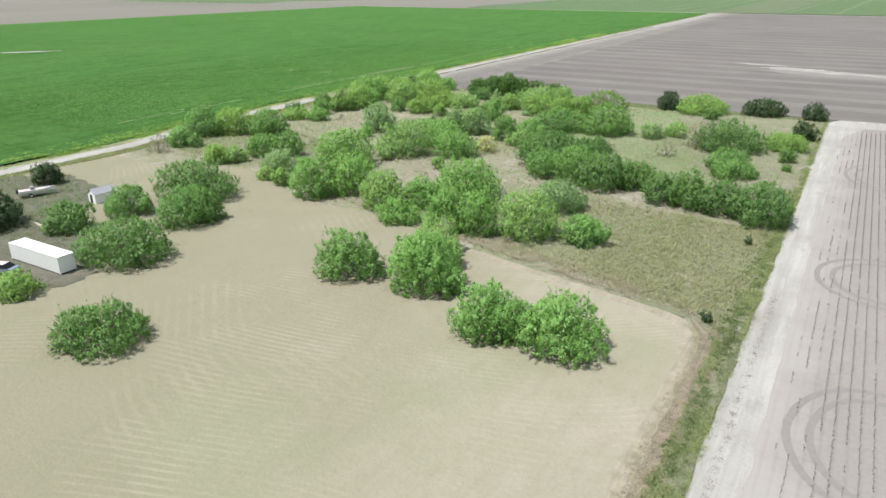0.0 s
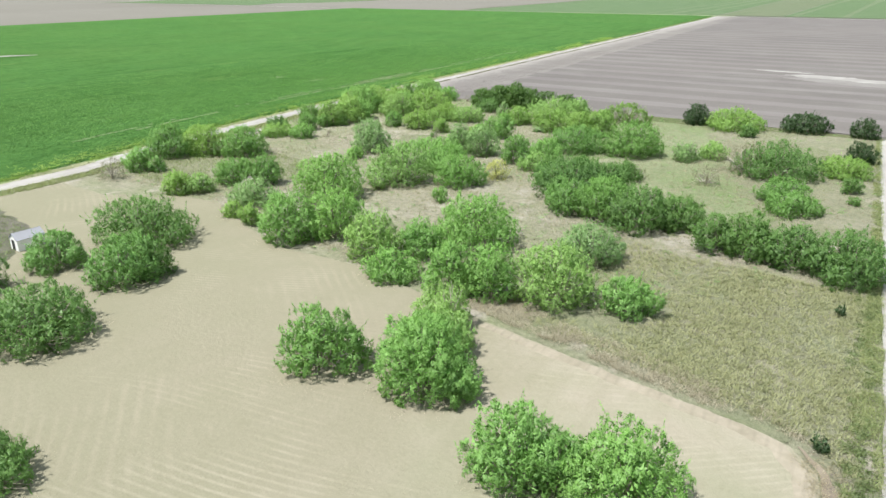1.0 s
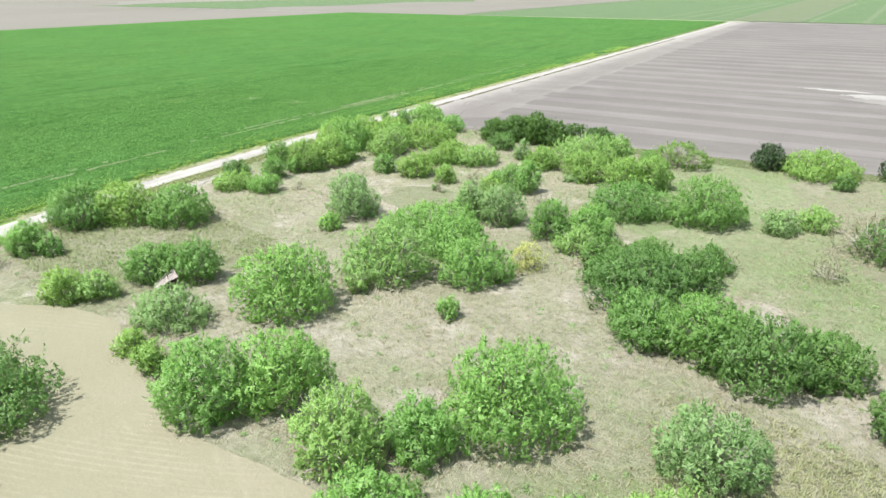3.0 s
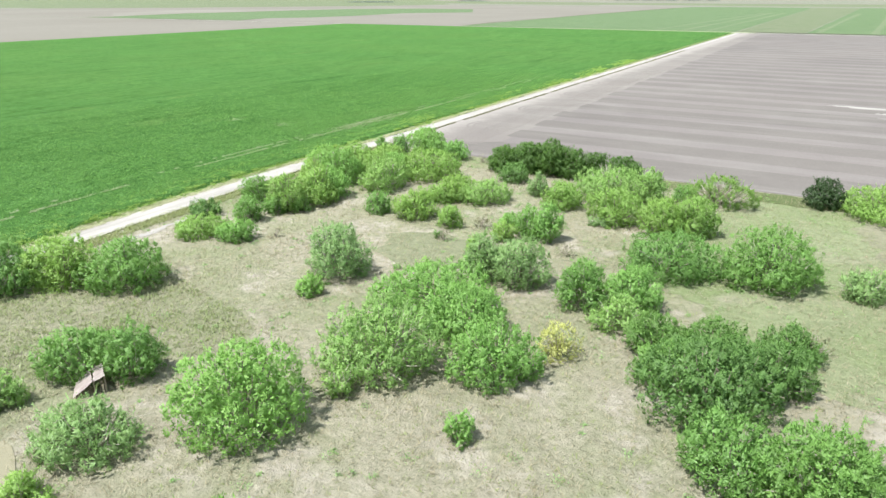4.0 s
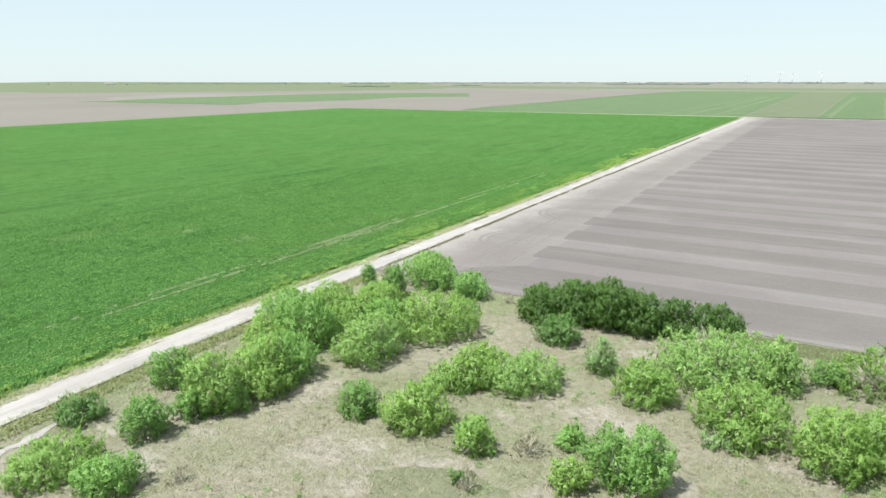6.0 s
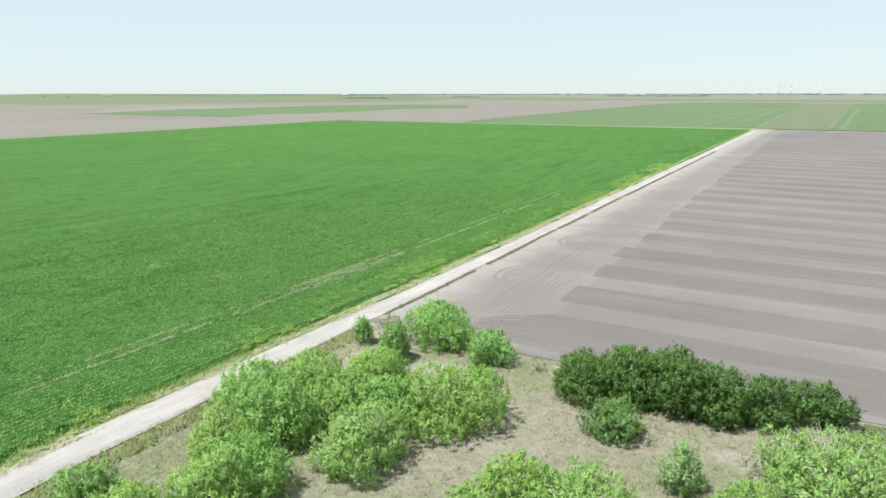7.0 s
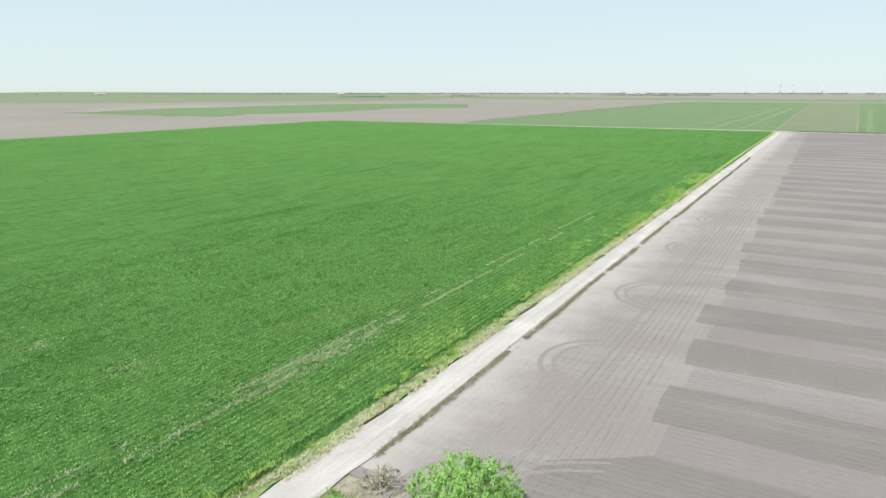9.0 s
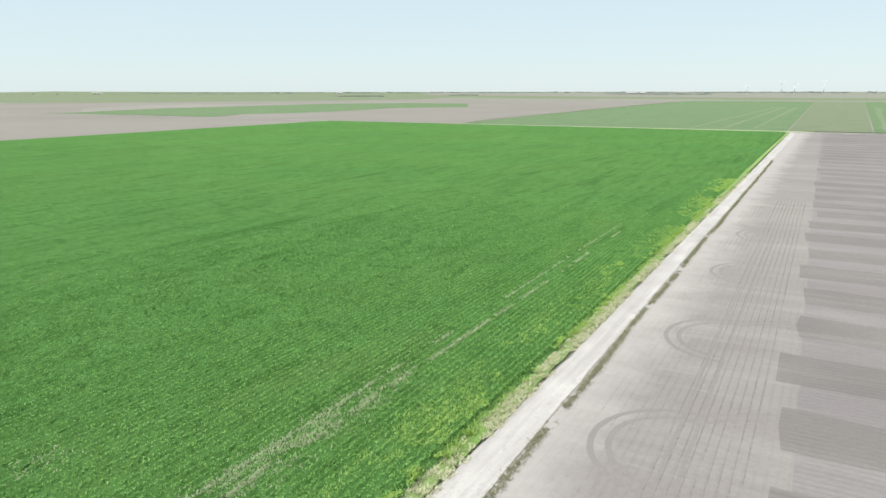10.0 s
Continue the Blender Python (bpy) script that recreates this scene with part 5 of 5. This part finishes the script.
def garden_shed(x, y, turn):
    root = new("shed")
    L, W, H, R = 4.6, 2.8, 2.0, 1.0
    for sy in (-1, 1):
        part("side_wall", box(bmesh.new(), (L, 0.08, H), (0, sy * (W / 2 - 0.04), H / 2)), M_WHITE, root)
        bm = bmesh.new()
        box(bm, (L + 0.3, math.hypot(W / 2, R) + 0.2, 0.06), (0, sy * (W / 4 + 0.04), H + R / 2 + 0.02), (math.degrees(-sy * math.atan2(R, W / 2)), 0, 0))
        part("roof_slope", bm, M_GREYMETAL, root, "grey sheet metal roof")
    for sx in (-1, 1):
        bm = bmesh.new()
        for d in (-0.04, 0.04):
            pts = [(-W / 2 + 0.08, 0), (W / 2 - 0.08, 0), (W / 2 - 0.08, H), (0, H + R - 0.08), (-W / 2 + 0.08, H)]
            bm.faces.new([bm.verts.new((sx * (L / 2 - 0.04) + d, py, pz)) for py, pz in pts])
        bm.verts.ensure_lookup_table()
        for k in range(5):
            bm.faces.new((bm.verts[k], bm.verts[(k + 1) % 5], bm.verts[5 + (k + 1) % 5], bm.verts[5 + k]))
        part("gable_wall", bm, M_WHITE, root)
    # solid panel on the gable; the doorway's dark inside is painted on it
    door = part("door", box(bmesh.new(), (0.05, 0.95, 1.8), (-L / 2 - 0.03, 0.2, 0.92)), M_DARKIN, root, "near-black panel painted as a dark open doorway")
    root.matrix_basis = pose(x, y, -0.08, 0, 0, turn) @ Matrix.Scale(0.86, 4)
    tagged(root, "small white shed with a grey gable roof and dark door", "shed")


def loft(bm, rings):
    made = [[bm.verts.new(p) for p in ring] for ring in rings]
    for a, b in zip(made, made[1:]):
        for k in range(len(a) - 1):
            bm.faces.new((a[k], a[k + 1], b[k + 1], b[k]))
    return made


def boat_on_trailer(x, y, turn):
    root = new("boat_trailer")
    bm = bmesh.new()
    for sy in (-1, 1):
        tube(bm, [(-2.6, sy * 0.8, 0.55), (1.8, sy * 0.8, 0.55), (3.6, 0, 0.5)], [0.06, 0.06, 0.06])
    for k in (-2.4, -0.8, 0.8):
        tube(bm, [(k, -0.8, 0.55), (k, 0.8, 0.55)], [0.05, 0.05])
    part("trailer_frame", bm, M_GREYMETAL, root)
    for sy in (-1, 1):
        bm = bmesh.new()
        tube(bm, [(-1.0, sy * 0.88, 0.33), (-1.0, sy * 1.08, 0.33)], [0.33, 0.33], 14)
        wheel = part("wheel", bm, M_RUBBER, root)
        part("rim", tube(bmesh.new(), [(-1.0, sy * 1.06, 0.33), (-1.0, sy * 1.1, 0.33)], [0.19, 0.17], 10), M_WHITE, wheel)
    root.matrix_basis = pose(x, y, -0.08, 0, 0, turn)
    tagged(root, "grey steel boat trailer in the yard", "trailer")
    boat = new("boat")
    bm = bmesh.new()
    rings = []
    for k in range(9):
        s = k / 8
        px, w = -2.9 + 6.2 * s, 1.05 * (1 - max(0, s - 0.45) ** 2 * 3.1) if s < 0.99 else 0.04
        w = max(0.04, w)
        lift = 0.35 * max(0, s - 0.5) ** 1.5
        rings.append([(px, -w, 1.35 + lift), (px, -w * 0.92, 0.95 + lift), (px, -w * 0.55, 0.68 + lift), (px, 0, 0.61 + lift), (px, w * 0.55, 0.68 + lift), (px, w * 0.92, 0.95 + lift), (px, w, 1.35 + lift)])
    made = loft(bm, rings)
    bm.faces.new(made[0])
    hull = part("hull", bm, M_WHITE, boat)
    bm = bmesh.new()
    loft(bm, [[(r[0][0], r[0][1] * 0.9, 1.30), (r[0][0], 0, 1.34), (r[0][0], -r[0][1] * 0.9, 1.30)] for r in rings])
    part("deck", bm, M_TIN, boat, "pale deck")
    part("gunwale", tube(bmesh.new(), [(r[0][0], r[0][1], r[0][2]) for r in rings] + [(r[6][0], r[6][1], r[6][2]) for r in rings[::-1]], [0.04] * 18, 5), M_GREYMETAL, boat)
    part("console", box(bmesh.new(), (0.7, 0.8, 0.6), (-0.6, 0, 1.6), (0, 0, 0), 0.06), M_GREYMETAL, boat)
    part("outboard_motor", box(bmesh.new(), (0.35, 0.4, 0.8), (-3.15, 0, 1.25), (0, 0, 0), 0.08), M_RUBBER, boat)
    boat.matrix_basis = pose(x, y, -0.08, 0, 0, turn)
    tagged(boat, "old white open boat resting on its trailer", "boat")


def parked_car(x, y, turn):
    root = new("car")
    bm = bmesh.new()
    side = [(-2.2, 0.35), (-2.25, 0.8), (-1.2, 0.95), (1.5, 1.0), (2.25, 0.9), (2.3, 0.35)]
    loft(bm, [[(px, w, pz) for px, pz in side + [side[0]]] for w in (-0.86, -0.9, 0.9, 0.86)])
    for w in (-0.86, 0.86):
        bm.faces.new([bm.verts.new((px, w, pz)) for px, pz in side])
    part("body", bm, M_BLUE, root)
    cab = [(-1.3, 0.95), (-0.6, 1.45), (0.9, 1.47), (1.7, 0.98)]
    def corner(k, w):
        px, pz = cab[k]
        return (px, w * (1 if pz < 1.2 else 0.82), pz)

    panes = [("rear_window", [corner(0, -0.84), corner(1, -0.84), corner(1, 0.84), corner(0, 0.84)]),
             ("windscreen", [corner(2, -0.84), corner(3, -0.84), corner(3, 0.84), corner(2, 0.84)])]
    panes += [("side_window", [corner(k, w) for k in range(4)]) for w in (-0.84, 0.84)]
    for name, corners in panes:
        bm = bmesh.new()
        bm.faces.new([bm.verts.new(c) for c in corners])
        bmesh.ops.solidify(bm, geom=bm.faces[:], thickness=0.02)
        part(name, bm, M_GLASS, root)
    part("roof", box(bmesh.new(), (1.5, 1.36, 0.05), (0.15, 0, 1.48), (0, 0, 0), 0.02), M_TIN, root, "pale roof panel")
    for sx in (-1.4, 1.4):
        for sy in (-1, 1):
            wheel = part("wheel", tube(bmesh.new(), [(sx, sy * 0.7, 0.32), (sx, sy * 0.92, 0.32)], [0.32, 0.32], 14), M_RUBBER, root)
            part("rim", tube(bmesh.new(), [(sx, sy * 0.91, 0.32), (sx, sy * 0.94, 0.32)], [0.19, 0.17], 10), M_GREYMETAL, wheel)
    root.matrix_basis = pose(x, y, -0.08, 0, 0, turn)
    tagged(root, "dark blue parked car with a pale roof beside bushes", "car")


def ruined_hut(x, y, turn):
    root = new("ruined_hut")
    for name, low, high in (("tin_roof", (-2.3, 0.35), (-0.1, 1.95)), ("upper_tin_roof", (0.08, 1.9), (1.35, 2.35))):
        bm = bmesh.new()
        rows = []
        for k in range(13):
            v = -1.9 + 3.8 * k / 12
            sag = 0.10 * math.sin(k * 1.1) + 0.05 * (k % 2)
            shift = 0.35 * v * (1 if name == "tin_roof" else 0.4)
            rows.append([(low[0] + shift * 0.4, v, low[1] + sag), ((low[0] + high[0]) / 2, v, (low[1] + high[1]) / 2 + 0.6 * sag), (high[0] + 0.1 * math.sin(k * 2.7), v, high[1] + 0.3 * sag)])
        loft(bm, rows)
        bmesh.ops.solidify(bm, geom=bm.faces[:], thickness=0.04)
        part(name, bm, M_TIN, root, "sagging bleached tin roof sheet")
    for sx, sy, h in ((1.3, -1.7, 2.2), (1.3, 1.6, 2.2), (0.0, -1.7, 1.8), (0.0, 1.7, 1.8), (-1.9, -1.6, 0.5), (-1.9, 1.6, 0.5), (3.4, -1.2, 1.3), (4.4, 0.9, 1.0)):
        part("post", box(bmesh.new(), (0.13, 0.13, h), (sx, sy, h / 2), (3 * sy, 2 * sx, 0)), M_WOOD, root)
    for k in range(7):
        part("board", box(bmesh.new(), (0.04, 0.3, 1.5 - 0.1 * (k % 3)), (1.36 + 0.02 * (k % 2), -1.5 + 0.52 * k, 0.75), (4 * (k % 3) - 4, 0, 3 * k)), M_WOOD, root)
    for k in range(8):
        part("fallen_board", box(bmesh.new(), (1.9, 0.16, 0.05), (2.6 + 0.5 * k, 0.4 * k - 1.4 + 0.5 * (k % 2), 0.08 + 0.06 * (k % 3)), (0, 4, 33 * k)), M_WOOD, root)
    root.matrix_basis = pose(x, y, -0.18, 0, 0, turn) @ Matrix.Scale(0.8, 4)
    tagged(root, "collapsed wooden hut with bleached tin roof sheets", "hut")


def plank_pile(x, y, turn, count):
    root = new("plank_pile")
    for k in range(count):
        part("plank", box(bmesh.new(), (6.0 - 0.5 * k, 0.22, 0.05), (0.3 * k, 0.35 * k, 0.05 + 0.06 * (k % 2)), (0, 0, 7 * k - 6)), M_TIN if k % 2 else M_WOOD, root)
    root.matrix_basis = pose(x, y, -0.07, 0, 0, turn)
    tagged(root, "few long weathered planks lying on the dirt", "planks")


shipping_container(-96.6, 50.2, 0.0)
garden_shed(-117.2, 74.0, 84.0)
boat_on_trailer(-130.8, 69.6, 66.0)
parked_car(-98.5, 45.4, 20.0)
ruined_hut(-112.6, 114.4, 60.0)
plank_pile(-112.8, 59.4, -8.0, 3)


# ---- the distance ----
M_TOWER = painted("pale_grey_tower_paint", (0.62, 0.65, 0.68), 0.5, (0.5, 0.52, 0.54), 0.2)


def wind_turbine(x, y, hub, span, face):
    root = new("wind_turbine")
    M = M_TOWER
    part("tower", tube(bmesh.new(), [(0, 0, 0), (0, 0, hub * 0.5), (0, 0, hub)], [2.6, 2.0, 1.3], 10), M, root, smooth=True)
    part("nacelle", box(bmesh.new(), (9, 3.4, 3.4), (1.5, 0, hub + 1.2), (0, 0, 0), 0.5), M, root)
    part("hub", tube(bmesh.new(), [(-3, 0, hub + 1.2), (-4.6, 0, hub + 1.2), (-5.4, 0, hub + 1.2)], [1.7, 1.5, 0.4], 10), M, root)
    for k in range(3):
        a = radians(face + 120 * k)
        d = Vector((0, math.sin(a), math.cos(a)))
        c = Vector((-4, 0, hub + 1.2))
        part("blade", tube(bmesh.new(), [tuple(c + d * s * span) for s in (0.02, 0.2, 0.6, 1.0)], [0.8, 1.2, 0.7, 0.2], 6), M, root)
    root.matrix_basis = pose(x, y, rise(x, y) - 0.3, 0, 0, 80)
    tagged(root, "distant white three-bladed wind turbine", "turbine", "wind turbines on the horizon")


for x, y, hub, face in ((-596, 4528, 42, 10), (-422, 4543, 56, 50), (-357, 4547, 52, 15), (-215, 4552, 58, 70)):
    wind_turbine(x, y, hub, 21, face)


def far_woods():
    """Low tree rows and groves along the horizon, haze put into their leaf colour."""
    rng = np.random.default_rng(8)
    pts = []
    for a0, a1, d0, d1, count, tall in ((-52, 8, 4600, 4850, 420, 6), (-38, -34, 3600, 3700, 60, 6), (-29, -27, 3900, 4000, 30, 5), (-18, -10, 4100, 4300, 60, 6), (-60, -40, 4100, 4600, 90, 5)):
        a, d = np.radians(rng.uniform(a0, a1, count)), rng.uniform(d0, d1, count)
        pts.append(np.column_stack((np.sin(a) * d, np.cos(a) * d, rng.uniform(0.35, 0.8, count) * tall)))
    c = np.concatenate(pts)
    verts, faces, base = [], [], 0
    for x, y, h in c:
        k = 26
        q = np.column_stack((rng.normal(0, 7, k), rng.normal(0, 5, k), rng.uniform(0.1, 0.9, k) * h)) + (x, y, rise(x, y))
        v, f = sprays(rng, q, np.tile((0, 0, 0.5), (k, 1)), 5.5, 0.8)
        verts.append(v)
        faces.append(f + base)
        base += len(v)
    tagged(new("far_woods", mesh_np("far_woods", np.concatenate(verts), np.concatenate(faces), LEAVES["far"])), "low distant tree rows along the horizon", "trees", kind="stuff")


far_woods()


def farm_building(x, y, length, turn):
    root = new("farm_building")
    part("wall", box(bmesh.new(), (length, 14, 6), (0, 0, 3)), M_GREYMETAL, root)
    bm = bmesh.new()
    for s in (-1, 1):
        box(bm, (length + 1, 8.2, 0.3), (0, s * 3.6, 7.2), (-s * 18, 0, 0))
    part("roof", bm, M_TIN, root)
    root.matrix_basis = pose(x, y, rise(x, y) - 0.3, 0, 0, turn)
    tagged(root, "distant white farm building on the plain", "building")


for x, y, length, turn in ((-1174, 4265, 60, 20), (-1110, 4275, 30, 20), (-2650, 3480, 40, 40), (-3650, 2650, 50, 50)):
    farm_building(x, y, length, turn)
